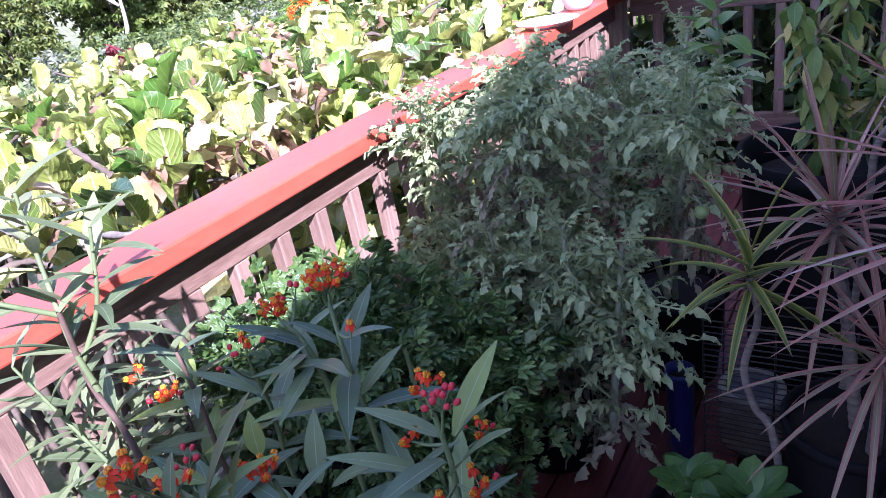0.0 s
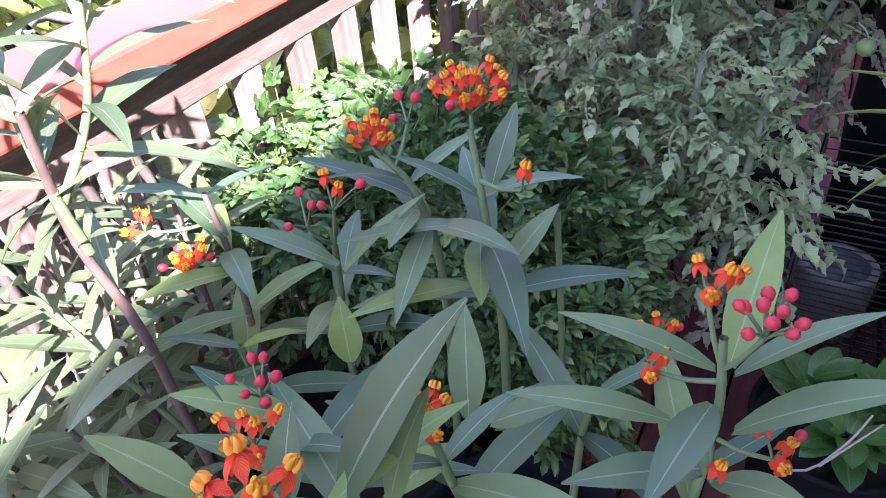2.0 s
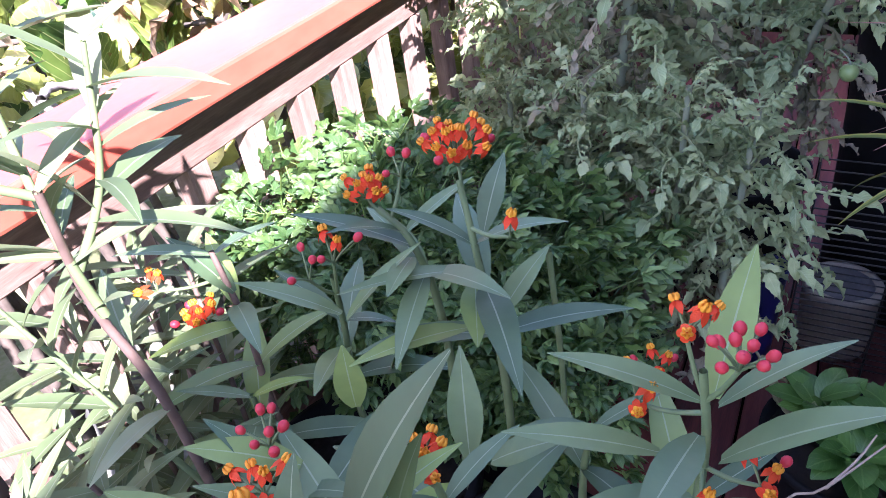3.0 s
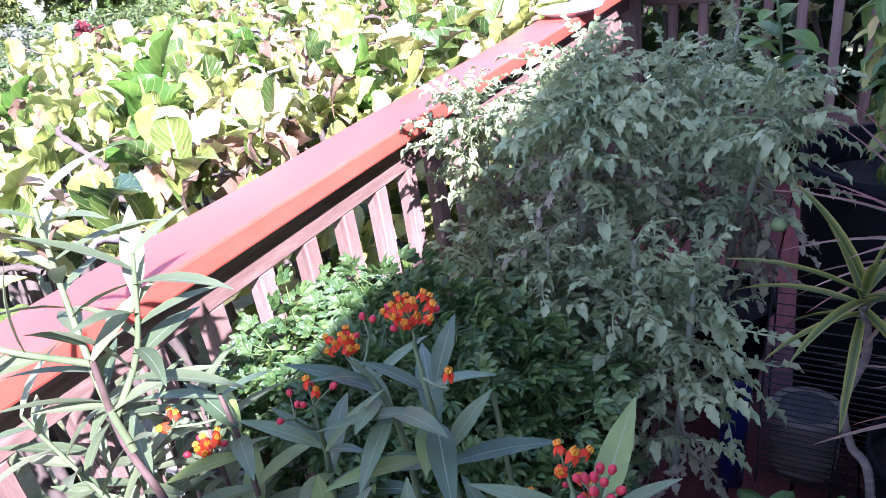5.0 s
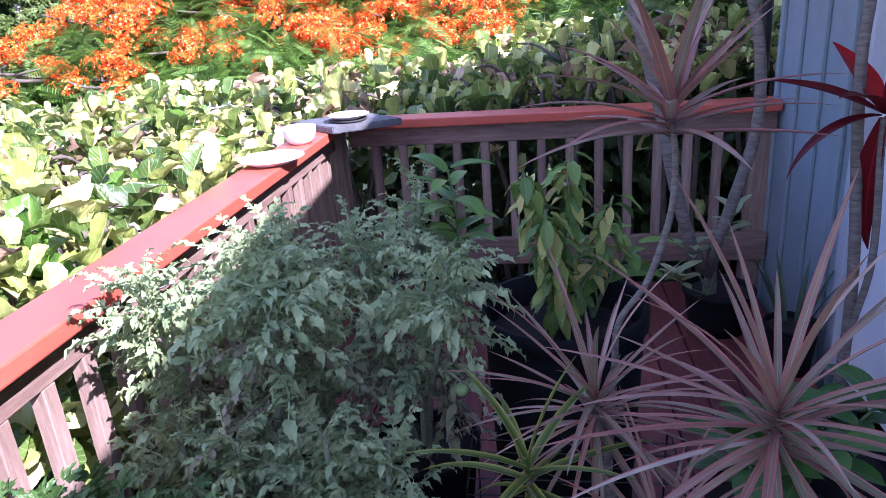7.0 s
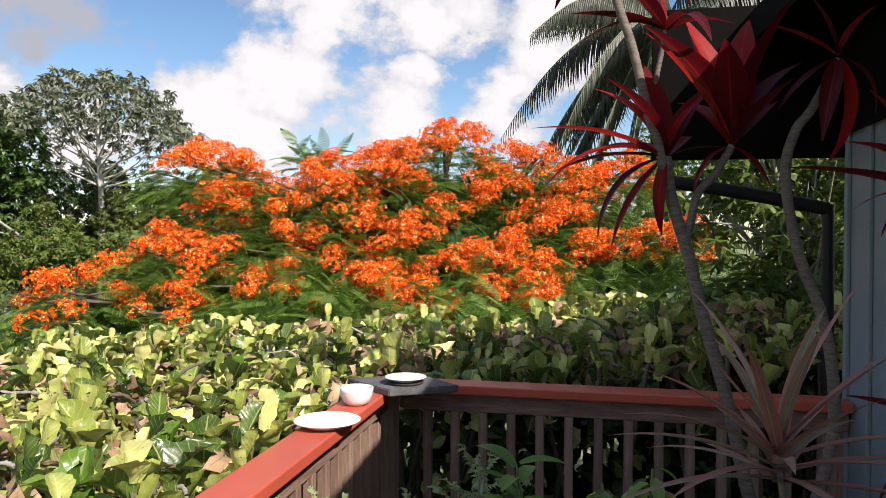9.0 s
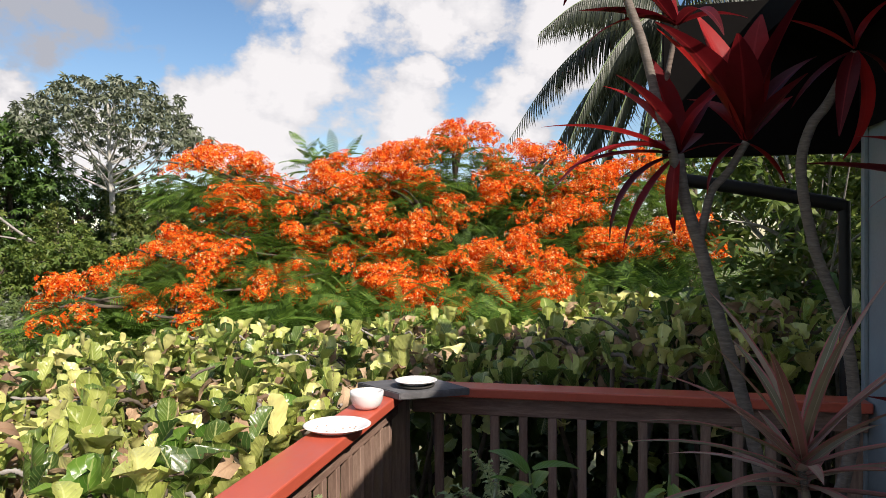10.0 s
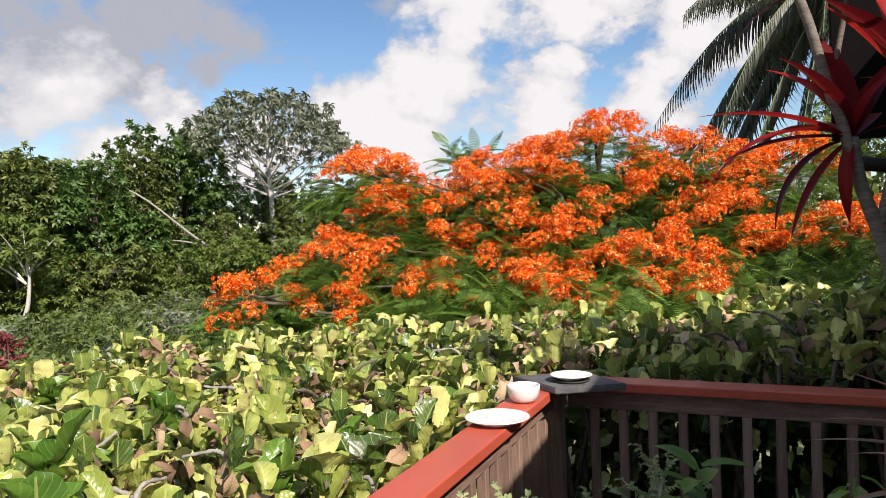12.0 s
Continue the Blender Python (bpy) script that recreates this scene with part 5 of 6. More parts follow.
milkweed((0.45, -3.08, 0.4), [(0.455, -3.16, 0.65), (0.46, -3.2, 0.78), (0.465, -3.225, 0.835)], 3, [((0.461, -3.241, 0.86), 6, 0), ((0.43, -3.2, 0.85), 0, 7)], 0.1, 1.1, first=0.8, blades=[((0.46, -3.202, 0.827), (0.368, -3.227, 0.841), 1.0), ((0.444, -3.278, 0.826), (0.379, -3.293, 0.876), 1.0)])
milkweed((0.55, -3.06, 0.4), [(0.56, -3.13, 0.65), (0.565, -3.17, 0.78), (0.565, -3.185, 0.85)], 3, [((0.565, -3.195, 0.88), 7, 0)], 1.3, 1.05, first=0.75, blades=[((0.557, -3.12, 0.783), (0.541, -3.086, 0.864), 1.0), ((0.574, -3.115, 0.78), (0.627, -3.1, 0.819), 1.0), ((0.552, -3.141, 0.771), (0.539, -3.214, 0.798), 1.0)])
milkweed((0.6, -2.98, 0.4), [(0.61, -3.0, 0.55), (0.62, -3.02, 0.68), (0.63, -3.02, 0.74)], 2, [((0.66, -2.9, 0.72), 3, 2)], 0.7, 1.0)
milkweed((0.24, -3.0, 0.42), [(0.25, -3.05, 0.55), (0.27, -3.08, 0.66), (0.28, -3.09, 0.72)], 3, [], 0.7, 1.0)

# ---- grey-green subshrub by the rail ----


def subshrub(base, shoots, label):
    base = Vector(base)
    t = thing("grey_leaved_shrub", base, label, "plant")
    inv = Matrix.Translation(-base)
    for pts, r, mat_, dens in shoots:
        part("stem", mesh_of("stem", *tube(pts, r, r * 0.55, 16, 8)), mat_, t, m=inv)
        S = spline(pts, 60)
        ln = sum((S[i + 1] - S[i]).length for i in range(60))
        n = int(dens * ln)
        for k in range(n):
            u = 1 - 0.78 * k / n
            p = S[min(60, int(60 * u))]
            a = k * 2.4
            d = (S[min(60, int(60 * u) + 1)] - S[max(0, int(60 * u) - 2)]).normalized()
            sd = d.cross(Vector((math.cos(a), math.sin(a), 0.2))).normalized()
            way = sd + d * RNG.uniform(0.4, 1.1)
            part("leaf", pale_leaves[int(RNG.integers(0, 4))], None, t, m=inv @ pose_leaf(p, way, d - 0.4 * sd + Vector((0, 0, 0.4)), RNG.uniform(0.7, 1.25)))


subshrub((0.22, -3.1, 0.02), [
    ([(0.22, -3.1, 0.02), (0.24, -3.15, 0.55), (0.265, -3.17, 0.8), (0.25, -3.18, 0.91), (0.286, -3.194, 1.035)], 0.0062, M_bstem, 6),
    ([(0.258, -3.178, 0.9), (0.26, -3.185, 0.98), (0.22, -3.16, 1.08), (0.215, -3.15, 1.17)], 0.0045, M_gstem, 68),
    ([(0.26, -3.18, 0.95), (0.29, -3.15, 1.02), (0.31, -3.13, 1.12)], 0.004, M_gstem, 64),
    ([(0.28, -3.194, 1.03), (0.26, -3.24, 1.07), (0.22, -3.27, 1.1)], 0.004, M_gstem, 64),
    ([(0.24, -3.15, 0.6), (0.16, -3.17, 0.75), (0.1, -3.2, 0.92)], 0.004, M_gstem, 60),
    ([(0.2, -3.12, 0.1), (0.2, -3.2, 0.5), (0.2, -3.24, 0.72)], 0.005, M_bstem, 55),
    ([(0.2, -3.12, 0.1), (0.14, -3.22, 0.45), (0.13, -3.28, 0.68)], 0.005, M_bstem, 55),
    ([(0.22, -3.1, 0.1), (0.1, -3.07, 0.45), (0.07, -3.06, 0.72)], 0.005, M_bstem, 60),
    ([(0.2, -3.1, 0.1), (0.16, -3.03, 0.5), (0.13, -3.0, 0.8)], 0.005, M_bstem, 60),
    ([(0.2, -3.12, 0.1), (0.06, -3.15, 0.4), (0.03, -3.18, 0.66)], 0.005, M_bstem, 36),
    ([(0.2, -3.12, 0.1), (0.12, -3.2, 0.35), (0.09, -3.24, 0.6)], 0.005, M_bstem, 36),
    ([(0.2, -3.1, 0.1), (0.04, -3.02, 0.5), (0.02, -2.99, 0.78)], 0.005, M_bstem, 60),
    ([(0.24, -3.12, 0.1), (0.2, -3.15, 0.35), (0.17, -3.18, 0.55)], 0.005, M_bstem, 36),
    ([(0.2, -3.12, 0.1), (0.12, -3.12, 0.5), (0.14, -3.13, 0.78)], 0.005, M_bstem, 42),
    ([(0.2, -3.12, 0.1), (0.04, -3.1, 0.4), (0.05, -3.12, 0.8)], 0.005, M_bstem, 42),
], "leggy shrub with brown stems and narrow grey-green leaves in the sun")

subshrub((0.14, -3.42, 0.02), [([(0.14, -3.42, 0.02), (0.14 + dx * 0.6, -3.42 + dy * 0.6, zt * 0.55), (0.14 + dx, -3.42 + dy, zt)], 0.0034, M_bstem, 55)
    for dx, dy, zt in ((-0.08, -0.12, 0.6), (0.02, -0.05, 0.68), (0.1, -0.14, 0.56), (-0.1, 0.06, 0.66), (0.04, 0.1, 0.7), (0.12, 0.02, 0.6), (-0.04, -0.22, 0.52), (-0.08, 0.16, 0.66), (0.16, 0.12, 0.5), (0.22, -0.02, 0.55), (0.2, 0.2, 0.6))],
    "low bushy shrub with narrow grey-green leaves along the rail")

# ---- parsley ----


def parsley_tpl():
    sets = []
    lf = leaf(0.025, 0.013, "toothed", 5, 0.3, 0.7, wave=0.2)
    for y, sd in ((0.095, -1), (0.095, 1), (0.125, 0)):
        c = np.array([sd * 0.024, y + (0.012 if sd else 0.01), 0.0])
        for k, a in enumerate((-1.0, -0.45, 0, 0.45, 1.0)):
            w = a + sd * 0.75
            sets.append(placed(lf, frames([c], [[math.sin(w), math.cos(w), 0.15 * (-1) ** k]], [[0.2 * math.sin(w), 0, 1]], [1.15 - 0.22 * abs(a)])))
    V, F = tube([(0, 0, 0), (0, 0.06, 0.01), (0, 0.13, 0)], 0.0014, 0.0009, 4, 4)
    V, F = np.array([tuple(p) for p in V]), np.array(F)
    sets.append((V, F, np.full((F.size, 2), 0.25)))
    return cat(sets)


parsley = thing("parsley", (0.25, -2.64, 0.4), "bushy clump of bright green parsley", "plant")


def build_parsley():
    n = 820
    x = RNG.uniform(0.0, 0.57, n)
    y = RNG.uniform(-2.88, -2.46, n)
    top = 0.655 + 0.06 * np.cos((x - 0.1) * 4) - 0.4 * ((x - 0.25) ** 2 + (y + 2.64) ** 2) - 0.1 * x
    z = top - RNG.uniform(0, 1, n) ** 2 * 0.26
    out = np.stack([x - 0.25, y + 2.64, np.full(n, 0.22)], 1) + RNG.normal(0, 0.2, (n, 3))
    pos = np.stack([x, y, z], 1) - unit(out) * 0.08
    ms = frames(pos, out, RNG.normal(0, 0.45, (n, 3)) + (0, 0, 1), RNG.uniform(0.75, 1.3, n))
    tpl = parsley_tpl()
    one = mesh_of("leaf", *tpl)
    one.materials.append(L_pars)
    for k in np.argsort(-z)[:150]:
        part("leaf", one, None, parsley, m=Matrix.Translation((-0.25, 2.64, -0.4)) @ Matrix(ms[k].tolist()))
    ms = ms[np.argsort(-z)[150:]]
    part("foliage", mesh_of("foliage", *placed(tpl, ms)), L_pars, parsley, m=Matrix.Translation((-0.25, 2.64, -0.4)), kind="stuff")


build_parsley()

# ---- tomatoes ----


def tomato_leaf(length, droop, seed):
    rg = random.Random(seed)
    sets = []
    kinds = [leaf(0.027, 0.0128, "jagged", 8, 0.6, d, wave=0.26, seed=seed + k) for k, d in enumerate((0.4, 1.0, 1.9))]
    pts = []
    for i in range(7):
        v = i / 6
        pts.append((0.012 * math.sin(v * 4 + seed), length * v * (1 - 0.12 * droop * v), length * (0.2 * v - droop * 0.6 * v * v)))
    for v in (0.2, 0.29, 0.38, 0.47, 0.56, 0.65, 0.74, 0.83, 0.93):
        c = np.array(pts[int(v * 6)]) * (1 - (v * 6 % 1)) + np.array(pts[min(6, int(v * 6) + 1)]) * (v * 6 % 1)
        for sg in (-1, 1):
            if rg.random() < 0.12:
                continue
            w = sg * rg.uniform(0.7, 1.5)
            sets.append(placed(rg.choice(kinds), frames([c], [[math.sin(w), math.cos(w), rg.uniform(-0.6, 0.5)]], [[0.5 * rg.uniform(-1, 1), 0.5 * rg.uniform(-1, 1), 1]], [rg.uniform(0.55, 1.25)])))
    sets.append(placed(kinds[1], frames([np.array(pts[-1])], [[0, 1, -0.4]], [[0, 0.3, 1]], [1.35])))
    V, F = tube(pts, 0.0028, 0.0014, 8, 5)
    V, F = np.array([tuple(p) for p in V]), np.array(F)
    sets.append((V, F, np.full((F.size, 2), 0.5)))
    return cat(sets)


def with_mat(name, tpl, material):
    me = mesh_of(name, *tpl)
    me.materials.append(material)
    return me


tom_l = [with_mat("leaf", tomato_leaf(0.14, d, s_), L_tom) for s_, d in enumerate((0.2, 0.5, 0.8, 1.1, 0.4, 0.9))]
tom_d = [with_mat("leaf", tomato_leaf(0.13, d, s_ + 9), L_tomdry) for s_, d in enumerate((1.3, 1.7))]


def tomato(base, pts, n, label="tall tomato plant with drooping grey-green leaves, withered below", r=0.0085, low=0.3):
    base = Vector(base)
    t = thing("tomato_plant", base, label, "plant", "tomato plants")
    inv = Matrix.Translation(-base)
    line = [base] + [Vector(p) for p in pts]
    part("stem", mesh_of("stem", *tube(line, r * 1.2, r * 0.6, 24, 8, 0.05, 3)), M_tstem, t, m=inv)
    S = spline(line, 80)
    for k in range(n):
        u = 1 - (1 - low) * (k / n) ** 0.9
        p = S[min(80, int(80 * u))]
        a = k * 2.4 + RNG.uniform(-0.4, 0.4)
        s = RNG.uniform(0.75, 1.25) * (0.6 + 0.5 * min(1, 3.5 * (1 - u) + 0.1))
        old = u < 0.55 and RNG.random() < 0.45
        me = tom_d[int(RNG.integers(0, 2))] if old else tom_l[int(RNG.integers(0, 6))]
        way = (math.cos(a), math.sin(a), RNG.uniform(0.6, 1.6) if u > 0.9 else RNG.uniform(0.0, 1.1) - (0.7 if old else 0))
        part("leaf", me, None, t, m=inv @ pose_leaf(p, way, (RNG.normal(0, 0.25), RNG.normal(0, 0.25), 1), s))
    return t


tomato((0.4, -2.15, 0.27), [(0.42, -2.2, 0.6), (0.452, -2.237, 0.887), (0.42, -2.16, 0.98), (0.4, -2.05, 1.04)], 58, r=0.0105)
tomato((0.41, -2.14, 0.27), [(0.43, -2.18, 0.6), (0.458, -2.23, 0.88), (0.46, -2.2, 0.97), (0.45, -2.1, 1.01)], 40, r=0.0095, low=0.4)
tomato((0.24, -1.88, 0.27), [(0.22, -2.08, 0.6), (0.18, -2.15, 0.85), (0.17, -2.18, 1.0)], 95, low=0.12)
tomato((0.26, -1.85, 0.27), [(0.26, -1.86, 0.7), (0.27, -1.87, 0.96)], 90, low=0.2)
tomato((0.62, -1.75, 0.27), [(0.55, -1.82, 0.7), (0.53, -1.85, 0.98)], 80)
vine = tomato((0.64, -1.75, 0.27), [(0.7, -1.95, 0.6), (0.76, -2.05, 0.85), (0.78, -2.08, 0.99)], 70, r=0.008)
tomato((0.4, -2.18, 0.27), [(0.4, -2.3, 0.5), (0.41, -2.36, 0.76)], 70, low=0.15)
tomato((0.46, -2.2, 0.27), [(0.56, -2.32, 0.5), (0.58, -2.36, 0.78)], 74, low=0.1)
tomato((0.62, -1.7, 0.27), [(0.6, -1.5, 0.7), (0.62, -1.42, 0.98)], 56)
tomato((0.24, -1.9, 0.27), [(0.22, -2.2, 0.5), (0.22, -2.24, 0.7)], 70, low=0.1)
tomato((0.5, -2.0, 0.27), [(0.48, -2.08, 0.6), (0.5, -2.12, 0.85)], 64, low=0.12)
tomato((0.66, -2.4, 0.28), [(0.67, -2.35, 0.5), (0.68, -2.3, 0.72)], 50, low=0.05)

# ---- dracaenas ----
pink_leaves = leaf_meshes("leaf", 5, L_drac, length=0.3, width=0.0115, prof="strap", segs=9, fold=0.5, droop=0.45)
wide_leaves = leaf_meshes("leaf", 4, L_drac, length=0.3, width=0.023, prof="strap", segs=9, fold=0.4, droop=0.42)
yel_leaves = leaf_meshes("leaf", 4, L_ydrac, length=0.2, width=0.0165, prof="strap", segs=8, fold=0.5, droop=0.5)


def fruit_on(plant, at, r):
    """Small green tomato on a short stalk."""
    at = Vector(at)
    inv = Matrix.Translation(-plant.location)
    fr = part("fruit", mesh_of("fruit", *lathe([(0.0005, -r), (r * 0.6, -r * 0.82), (r * 0.97, -r * 0.25), (r * 0.95, r * 0.3), (r * 0.6, r * 0.75), (r * 0.15, r * 0.86), (0.0005, r * 0.8)], 16)), M_fruit, plant, "small unripe green tomato", m=inv @ Matrix.Translation(at))
    part("stalk", mesh_of("stalk", *tube([(0, 0, r * 0.8), (-0.006, 0, r * 1.6), (-0.02, 0.01, r * 2.2)], 0.0016, 0.0014, 4, 5)), M_tstem, fr)


M_fruit = surf_mat("green_tomato_skin", [(0.16, 0.24, 0.08), (0.24, 0.32, 0.12)], 30, 0.3, bump=0.03)


def dracaena(stem_pts, n, size, leaves, label, low=-0.55, r=0.011, ripple=0.07):
    base = Vector(stem_pts[0])
    t = thing("dracaena", base, label, "plant", "dracaenas")
    inv = Matrix.Translation(-base)
    part("cane", mesh_of("cane", *tube(stem_pts, r * 1.15, r * 0.85, 22 * (len(stem_pts) - 1), 10, ripple)), M_cane, t, "grey ringed cane", m=inv)
    c = Vector(stem_pts[-1])
    for k in range(n):
        u = (k + 0.5) / n
        z = 1 - u * (1 - low)
        a = k * 2.39996
        rad = math.sqrt(max(0.02, 1 - min(1, z * z)))
        way = (math.cos(a) * rad + RNG.normal(0, 0.06), math.sin(a) * rad + RNG.normal(0, 0.06), z)
        b = c + Vector((0, 0, 0.035 * (1 - 2 * u)))
        nrm = (-math.cos(a) * max(z, 0), -math.sin(a) * max(z, 0), 1 - abs(z) * 0.6)
        part("leaf", leaves[int(RNG.integers(0, len(leaves)))], None, t, m=inv @ pose_leaf(b, way, nrm, size * RNG.uniform(0.8, 1.12)))


fruit_on(vine, (0.8, -2.12, 0.72), 0.016)
dl = "dracaena with a rosette of narrow pink-edged leaves"
dracaena([(1.09, -2.18, 0.36), (1.1, -2.16, 0.6), (1.107, -2.15, 0.79), (1.115, -2.15, 0.89), (1.165, -2.15, 0.975), (1.2, -2.15, 1.1), (1.205, -2.15, 1.2), (1.195, -2.15, 1.275)], 28, 0.92, wide_leaves, "tall dracaena on a bent ringed cane with pink-edged leaves", 0.12, 0.0066)
dracaena([(1.12, -2.3, 0.36), (1.09, -2.3, 0.6), (1.06, -2.3, 0.79)], 54, 0.95, pink_leaves, dl)
dracaena([(1.3, -2.5, 0.36), (1.3, -2.52, 0.6), (1.275, -2.55, 0.93)], 54, 1.05, pink_leaves, dl)
dracaena([(1.15, -2.36, 0.36), (1.15, -2.42, 0.5), (1.145, -2.5, 0.66)], 38, 0.85, pink_leaves, dl)
dracaena([(1.02, -2.4, 0.1), (0.99, -2.43, 0.4), (0.955, -2.43, 0.47), (0.937, -2.43, 0.555), (0.958, -2.43, 0.66), (0.944, -2.43, 0.745)], 17, 1.05, yel_leaves, "small dracaena with yellow-green leaves on a thin crooked cane", -0.5, 0.007)

# ---- ti plants ----
ti_leaves = leaf_meshes("leaf", 5, L_ti, length=0.4, width=0.115, prof="lance", segs=10, fold=0.35, droop=0.8)


def rosette(t, inv, c, n, size, spread=(0.9, -0.6), turn=0.0):
    c = Vector(c)
    for k in range(n):
        u = (k + 0.5) / n
        z = spread[0] + (spread[1] - spread[0]) * u
        a = k * 2.39996 + turn
        rad = math.sqrt(max(0.05, 1 - min(1, z * z)))
        way = (math.cos(a) * rad, math.sin(a) * rad, z)
        part("leaf", ti_leaves[int(RNG.integers(0, 5))], None, t, m=inv @ pose_leaf(c + Vector((0, 0, 0.03 * (1 - 2 * u))), way, (-math.cos(a) * max(z, 0), -math.sin(a) * max(z, 0), 1), size * RNG.uniform(0.8, 1.15)))


def ti_plant(base, canes, tufts, sprays, label):
    base = Vector(base)
    t = thing("ti_plant", base, label, "plant", "ti plants")
    inv = Matrix.Translation(-base)
    for pts, r0, r1 in canes:
        part("cane", mesh_of("cane", *tube(pts, r0, r1, 18 * (len(pts) - 1), 12, 0.012)), M_cane, t, "grey ringed cane", m=inv)
    for c, n, size, spread, turn in tufts:
        rosette(t, inv, c, n, size, spread, turn)
    for hub, tips in sprays:
        tuft(t, inv, hub, tips)


flat_ti = leaf_meshes("leaf", 2, L_ti, length=0.4, width=0.11, prof="lance", segs=12, fold=0.35, droop=0.55, cols=5)
bent_ti = leaf_meshes("leaf", 2, L_ti, length=0.4, width=0.066, cols=5, prof="lance", segs=12, fold=0.35, droop=1.0)


def tuft(t, inv, hub, tips):
    """Single leaves from one hub to the given tips; low ones arch over."""
    hub = Vector(hub)
    for i, tip in enumerate(tips):
        d = Vector(tip) - hub
        low = d.z < 0.12 * d.length
        bend = 1.0 if low else 0.3
        way = d + Vector((0, 0, 0.5 * bend * math.hypot(d.x, d.y) + 0.06 * bend * d.length))
        up = Vector((-d.x * 0.5, -d.y * 0.5 - 0.15, 1.0))
        part("leaf", (bent_ti if low else flat_ti)[i % 2], None, t, m=inv @ pose_leaf(hub + 0.02 * d, way, up, d.length / (0.36 if low else 0.395)))


V0 = (1.69, -0.43, 0.26)
ti_plant((1.69, -0.42, 0.16), [
    ([(1.69, -0.42, 0.16), (1.69, -0.425, 0.21), V0], 0.03, 0.027),
    ([V0, (1.6, -0.55, 0.38), (1.54, -0.6, 0.54), (1.484, -0.6, 0.741), (1.42, -0.6, 1.03), (1.335, -0.6, 1.333), (1.275, -0.6, 1.58), (1.215, -0.6, 1.78), (1.19, -0.6, 1.95)], 0.027, 0.022),
    ([(1.262, -0.6, 1.62), (1.285, -0.595, 1.72), (1.31, -0.59, 1.815), (1.369, -0.58, 1.885), (1.43, -0.58, 1.99)], 0.016, 0.014),
    ([V0, (1.66, -0.58, 0.43), (1.711, -0.6, 0.634), (1.775, -0.6, 0.9), (1.78, -0.6, 1.12), (1.74, -0.6, 1.36), (1.655, -0.6, 1.6), (1.61, -0.6, 1.874), (1.64, -0.6, 2.03), (1.7, -0.6, 2.12), (1.785, -0.6, 2.29)], 0.024, 0.016),
    ([(1.192, -0.6, 1.84), (1.16, -0.62, 2.0), (1.12, -0.63, 2.12), (1.064, -0.62, 2.363), (1.006, -0.6, 2.55), (0.97, -0.6, 2.72)], 0.019, 0.016),
    ([(1.19, -0.59, 1.93), (1.15, -0.5, 2.15), (1.2, -0.48, 2.46)], 0.012, 0.01),
], [((0.97, -0.6, 2.76), 12, 0.9, (0.9, -0.1), 1.3)], [
    ((1.19, -0.6, 1.95), [(0.742, -0.72, 1.96), (0.753, -0.8, 1.92), (0.844, -0.76, 1.8), (0.893, -0.7, 1.72), (0.998, -0.65, 1.65), (1.03, -0.55, 2.33), (1.11, -0.5, 2.4), (1.26, -0.62, 2.24), (1.38, -0.66, 1.93),
                          (1.13, -0.72, 1.7), (1.33, -0.5, 2.26), (0.95, -0.35, 2.1), (1.32, -0.3, 2.08), (1.08, -0.7, 2.3)]),
    ((1.43, -0.58, 1.99), [(1.185, -0.6, 2.45), (1.25, -0.75, 2.5), (1.33, -0.5, 2.53), (1.44, -0.62, 2.53), (1.52, -0.7, 2.5), (1.58, -0.55, 2.4), (1.57, -0.5, 1.84), (1.26, -0.64, 1.85), (1.56, -0.78, 2.2), (1.3, -0.4, 2.3),
                           (1.62, -0.42, 2.2), (1.38, -0.8, 2.4), (1.48, -0.34, 2.4)]),
    ((1.2, -0.48, 2.46), [(0.844, -0.6, 2.514), (0.849, -0.64, 2.43), (1.12, -0.5, 2.82), (1.3, -0.85, 2.4), (1.02, -0.66, 2.64), (1.42, -0.62, 2.5), (1.24, -0.2, 2.62)]),
    ((1.785, -0.6, 2.3), [(1.72, -0.62, 2.53), (1.85, -0.62, 2.53), (1.6, -0.66, 2.1), (1.87, -0.72, 1.96), (1.68, -0.82, 2.0), (1.97, -0.58, 2.15), (1.58, -0.56, 2.45)]),
], "tall ti plant with ringed grey canes and tufts of red leaves")
ti_plant((1.97, -1.12, 0.0), [
    ([(1.97, -1.12, 0.0), (1.975, -1.12, 0.35), (1.97, -1.1, 0.62), (1.932, -1.1, 1.0), (1.915, -1.1, 1.24), (1.92, -1.1, 1.4), (1.94, -1.08, 1.56), (1.93, -1.05, 1.75)], 0.019, 0.015),
    ([(1.975, -1.12, 0.3), (2.0, -1.16, 0.6), (1.98, -1.16, 0.95), (1.975, -1.16, 1.06)], 0.012, 0.01),
], [], [
    ((1.93, -1.05, 1.76), [(1.5, -1.12, 1.86), (1.66, -1.2, 2.02), (1.8, -1.0, 2.12), (1.98, -1.1, 2.1), (1.84, -1.12, 1.52), (1.82, -0.85, 1.7), (2.0, -1.3, 1.75), (1.7, -0.95, 1.78)]),
    ((1.975, -1.16, 1.07), [(1.66, -1.12, 1.19), (1.7, -1.18, 0.94), (1.93, -1.12, 0.62), (1.82, -1.3, 1.22), (1.98, -1.2, 1.36), (2.0, -1.35, 0.9), (1.9, -0.95, 1.28)]),
], "ti plant with dark red leaves beside the house wall")

# ---- other potted plants ----
cit_l = leaf_meshes("leaf", 4, L_citrus, length=0.11, width=0.046, prof="oval", segs=6, fold=0.35, droop=0.6)
droop_l = leaf_meshes("leaf", 4, L_droop, length=0.11, width=0.046, prof="lance", segs=6, fold=0.35, droop=0.7, wave=0.15)


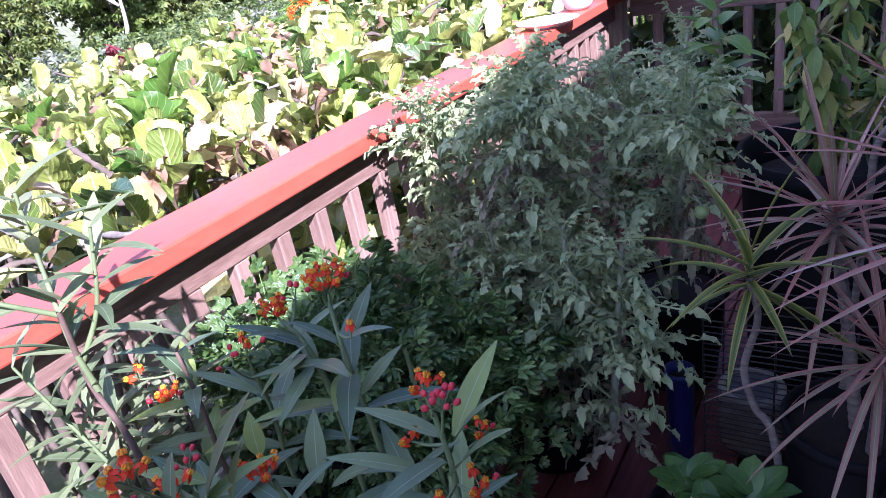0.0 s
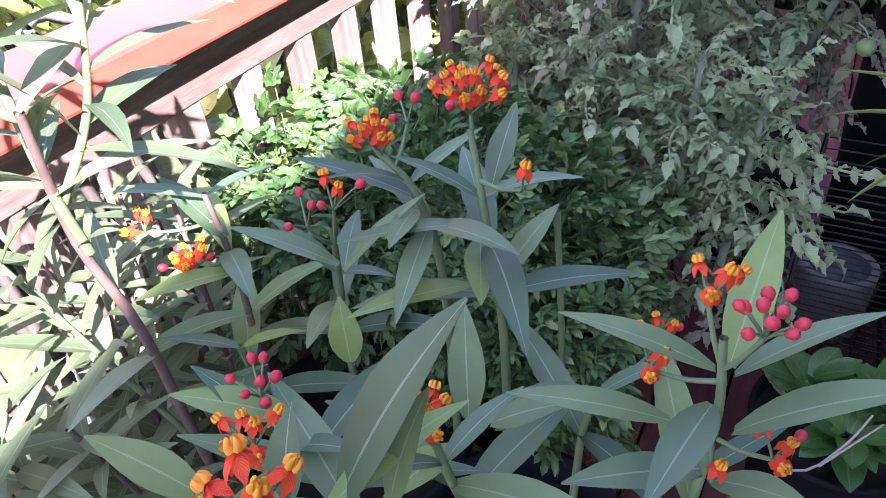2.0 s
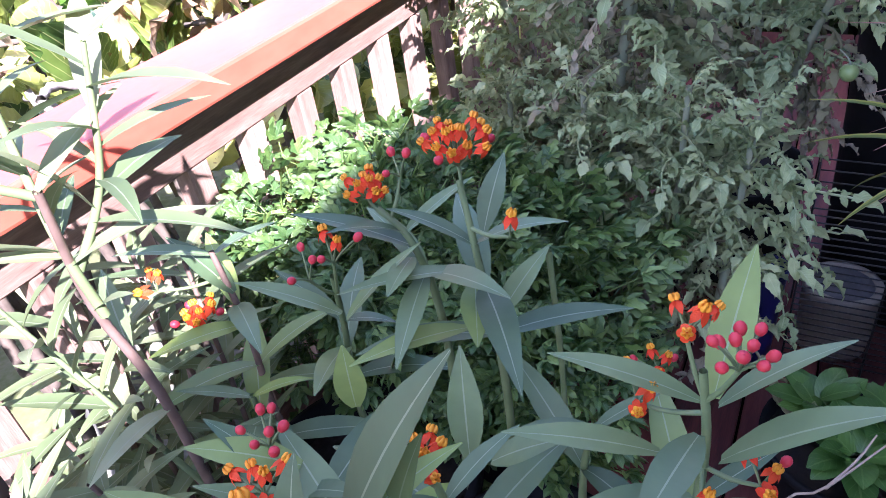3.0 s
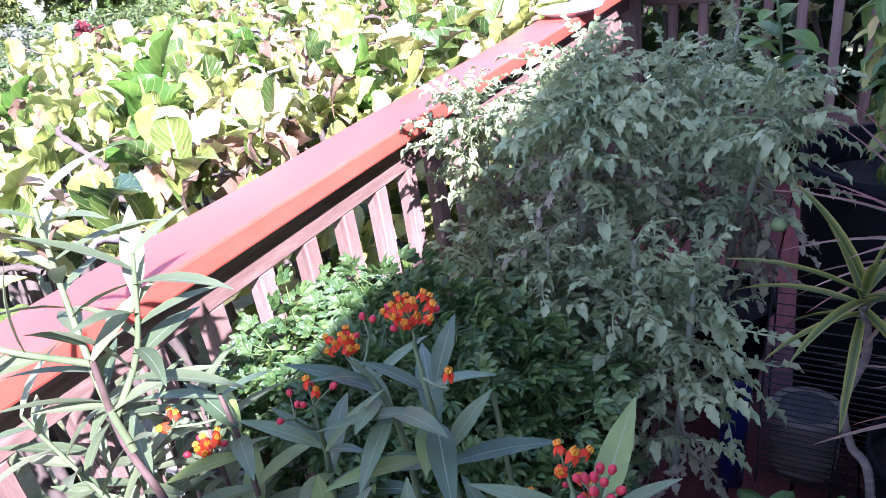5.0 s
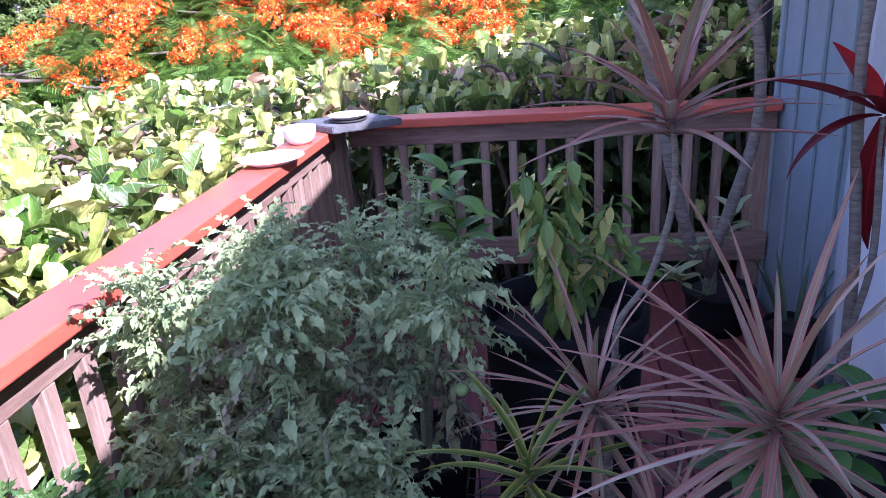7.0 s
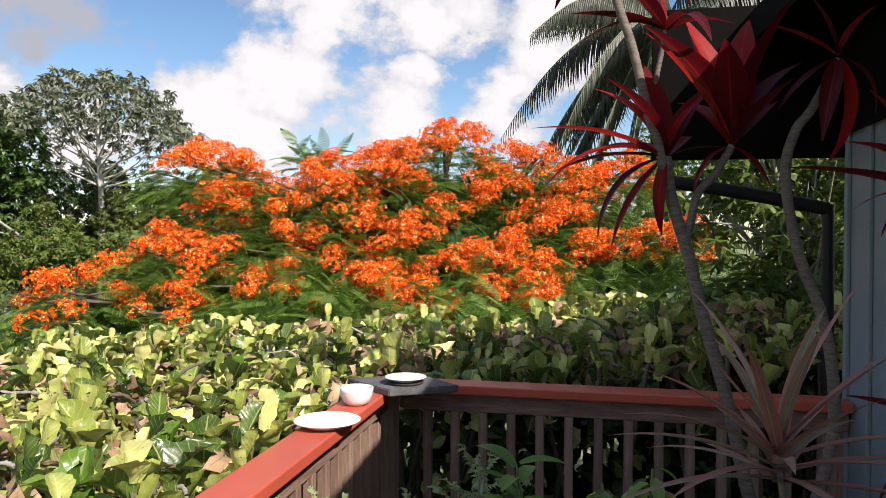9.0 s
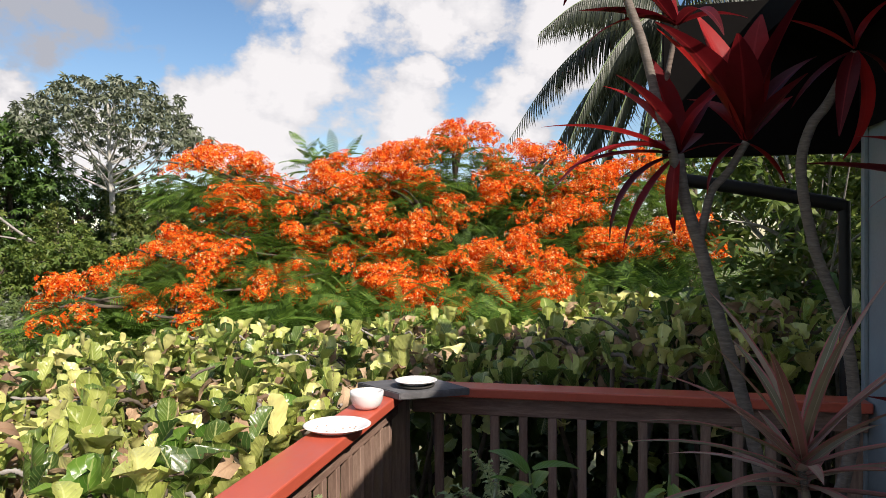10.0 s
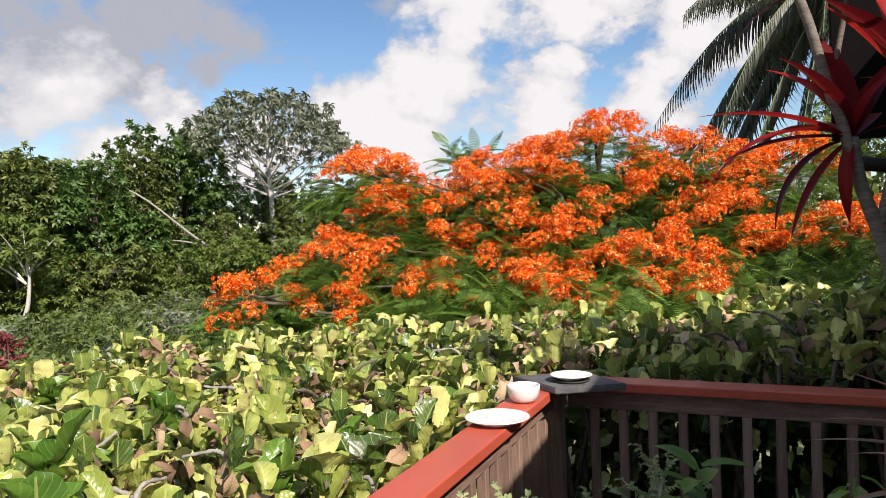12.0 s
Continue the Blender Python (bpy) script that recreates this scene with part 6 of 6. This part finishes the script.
def leafy(name, base, stems, leaves, per_stem, label, size=1.0, up=(0.1, 1.0), hang=0.0, low=0.35, mat_=None):
    base = Vector(base)
    t = thing(name, base, label, "plant", "potted plants")
    inv = Matrix.Translation(-base)
    for pts in stems:
        line = [base] + [Vector(p) for p in pts]
        part("stem", mesh_of("stem", *tube(line, 0.006, 0.003, 16, 7)), mat_ or M_gstem, t, m=inv)
        S = spline(line, 60)
        for k in range(per_stem):
            u = 1 - (1 - low) * k / per_stem
            p = S[min(60, int(60 * u))]
            a = k * 2.4 + RNG.uniform(-0.4, 0.4)
            way = Vector((math.cos(a), math.sin(a), RNG.uniform(*up) - hang * (1.2 - 0.2 * u)))
            nrm = Vector((math.cos(a) * hang * 0.8, math.sin(a) * hang * 0.8, 1.0))
            part("leaf", leaves[int(RNG.integers(0, len(leaves)))], None, t, m=inv @ pose_leaf(p + 0.01 * way, way, nrm, size * RNG.uniform(0.75, 1.2)))


leafy("citrus_seedling", (0.68, -1.62, 0.3), [[(0.712, -1.56, 0.7), (0.739, -1.55, 0.88), (0.722, -1.55, 1.05)]], cit_l, 19, "young citrus tree with glossy bright green leaves", 1.05, (0.2, 1.0), low=0.42)
leafy("pepper_plant", (1.0, -1.73, 0.66), [[(0.96, -1.76, 0.92), (0.93, -1.78, 1.1)], [(1.03, -1.74, 0.95), (1.04, -1.76, 1.13)], [(1.1, -1.73, 0.85), (1.14, -1.74, 1.02)], [(1.0, -1.8, 0.85), (0.98, -1.84, 1.02)]], droop_l, 46, "wilting plant with hanging yellow-spotted green leaves", 0.64, (-0.8, 0.9), 0.65, 0.15)
leafy("potted_bush", (1.1, -1.66, 0.66), [[(1.14, -1.68, 0.78), (1.2, -1.7, 0.88)], [(1.08, -1.62, 0.75), (1.1, -1.58, 0.85)]], cit_l, 9, "low bush with broad green leaves in the black planter", 1.0, (0.1, 0.9))
pale_small = leaf_meshes("leaf", 3, leaf_mat("cream_green_leaf", [(0.25, 0.3, 0.12), (0.36, 0.38, 0.2)], (0.4, 0.42, 0.25), 0.3, 0.45, 0.3, island=False), length=0.055, width=0.024, prof="oval", segs=5, fold=0.3, droop=0.4)
leafy("variegated_seedling", (1.68, -0.45, 0.17), [[(1.6, -0.52, 0.35), (1.57, -0.58, 0.47)], [(1.7, -0.52, 0.4), (1.74, -0.55, 0.6)], [(1.55, -0.6, 0.28), (1.5, -0.65, 0.36)]], pale_small, 11, "seedling with small cream-green leaves", 1.7, (0.1, 0.9), low=0.6)
blade_l = leaf_meshes("blade", 3, L_blade, length=0.38, width=0.034, prof="strap", segs=8, fold=0.5, droop=0.25)
snake = thing("snake_plant", (1.92, -0.78, 0.17), "snake plant with upright dark green blades beside the wall", "plant", "potted plants")
for k in range(7):
    a = k * 2.4
    part("blade", blade_l[k % 3], None, snake, m=pose_leaf((0.05 * math.cos(a), 0.05 * math.sin(a), 0), (0.25 * math.cos(a), 0.25 * math.sin(a), 1), (-math.cos(a), -math.sin(a), 0.2), RNG.uniform(0.7, 1.15)))
broad_l = leaf_meshes("leaf", 4, L_broad, length=0.105, width=0.06, prof="oval", segs=6, fold=0.3, droop=0.6)
leafy("broad_leaved_seedling", (0.9, -2.5, 0.2), [[(0.87, -2.5, 0.26), (0.84, -2.49, 0.3)], [(0.93, -2.52, 0.26), (0.97, -2.5, 0.31)], [(0.9, -2.55, 0.25), (0.91, -2.58, 0.29)]], broad_l, 15, "low seedling with broad glossy green leaves", 0.72, (0.3, 1.2), low=0.6)
dark_l = leaf_meshes("leaf", 4, L_broad, length=0.17, width=0.085, prof="oval", segs=7, fold=0.35, droop=0.8)
leafy("broad_leaved_plant", (1.5, -1.95, 0.27), [[(1.45, -2.0, 0.4), (1.4, -2.04, 0.5)], [(1.55, -1.98, 0.42), (1.58, -2.02, 0.52)], [(1.5, -1.88, 0.4), (1.49, -1.84, 0.5)]], dark_l, 10, "low plant with broad dark green leaves under the dracaenas", 0.8, (0.1, 1.0), low=0.4)
leafy("broad_leaved_plant", (1.72, -1.7, 0.23), [[(1.68, -1.74, 0.36), (1.65, -1.76, 0.46)], [(1.77, -1.72, 0.38), (1.8, -1.75, 0.46)]], dark_l, 10, "low plant with broad dark green leaves under the dracaenas", 0.75, (0.1, 1.0), low=0.4)
cut = thing("cut_stem", (0.552, -2.862, 0.42), "bare green cut-off plant stem in the parsley planter", "stem", "potted plants")
part("stem", mesh_of("stem", *tube([(0, 0, -0.08), (-0.004, -0.008, 0.1), (-0.003, -0.018, 0.24), (-0.012, -0.02, 0.4)], 0.004, 0.0034, 24, 8, 0.06, 6)), M_gstem, cut)
stalk = thing("dry_stalk", (0.79, -2.84, 0.42), "thin dry tan stalks leaning over the deck", "stalk")
for pts in ([(-0.02, -0.1, -0.42), (0, 0, 0), (0.06, 0.06, 0.03), (0.125, 0.15, 0.04)], [(0.06, 0.06, 0.03), (0.09, 0.11, 0.035), (0.11, 0.15, 0.05)]):
    part("twig", mesh_of("twig", *tube(pts, 0.0022, 0.0013, 10, 6)), M_dry, stalk)
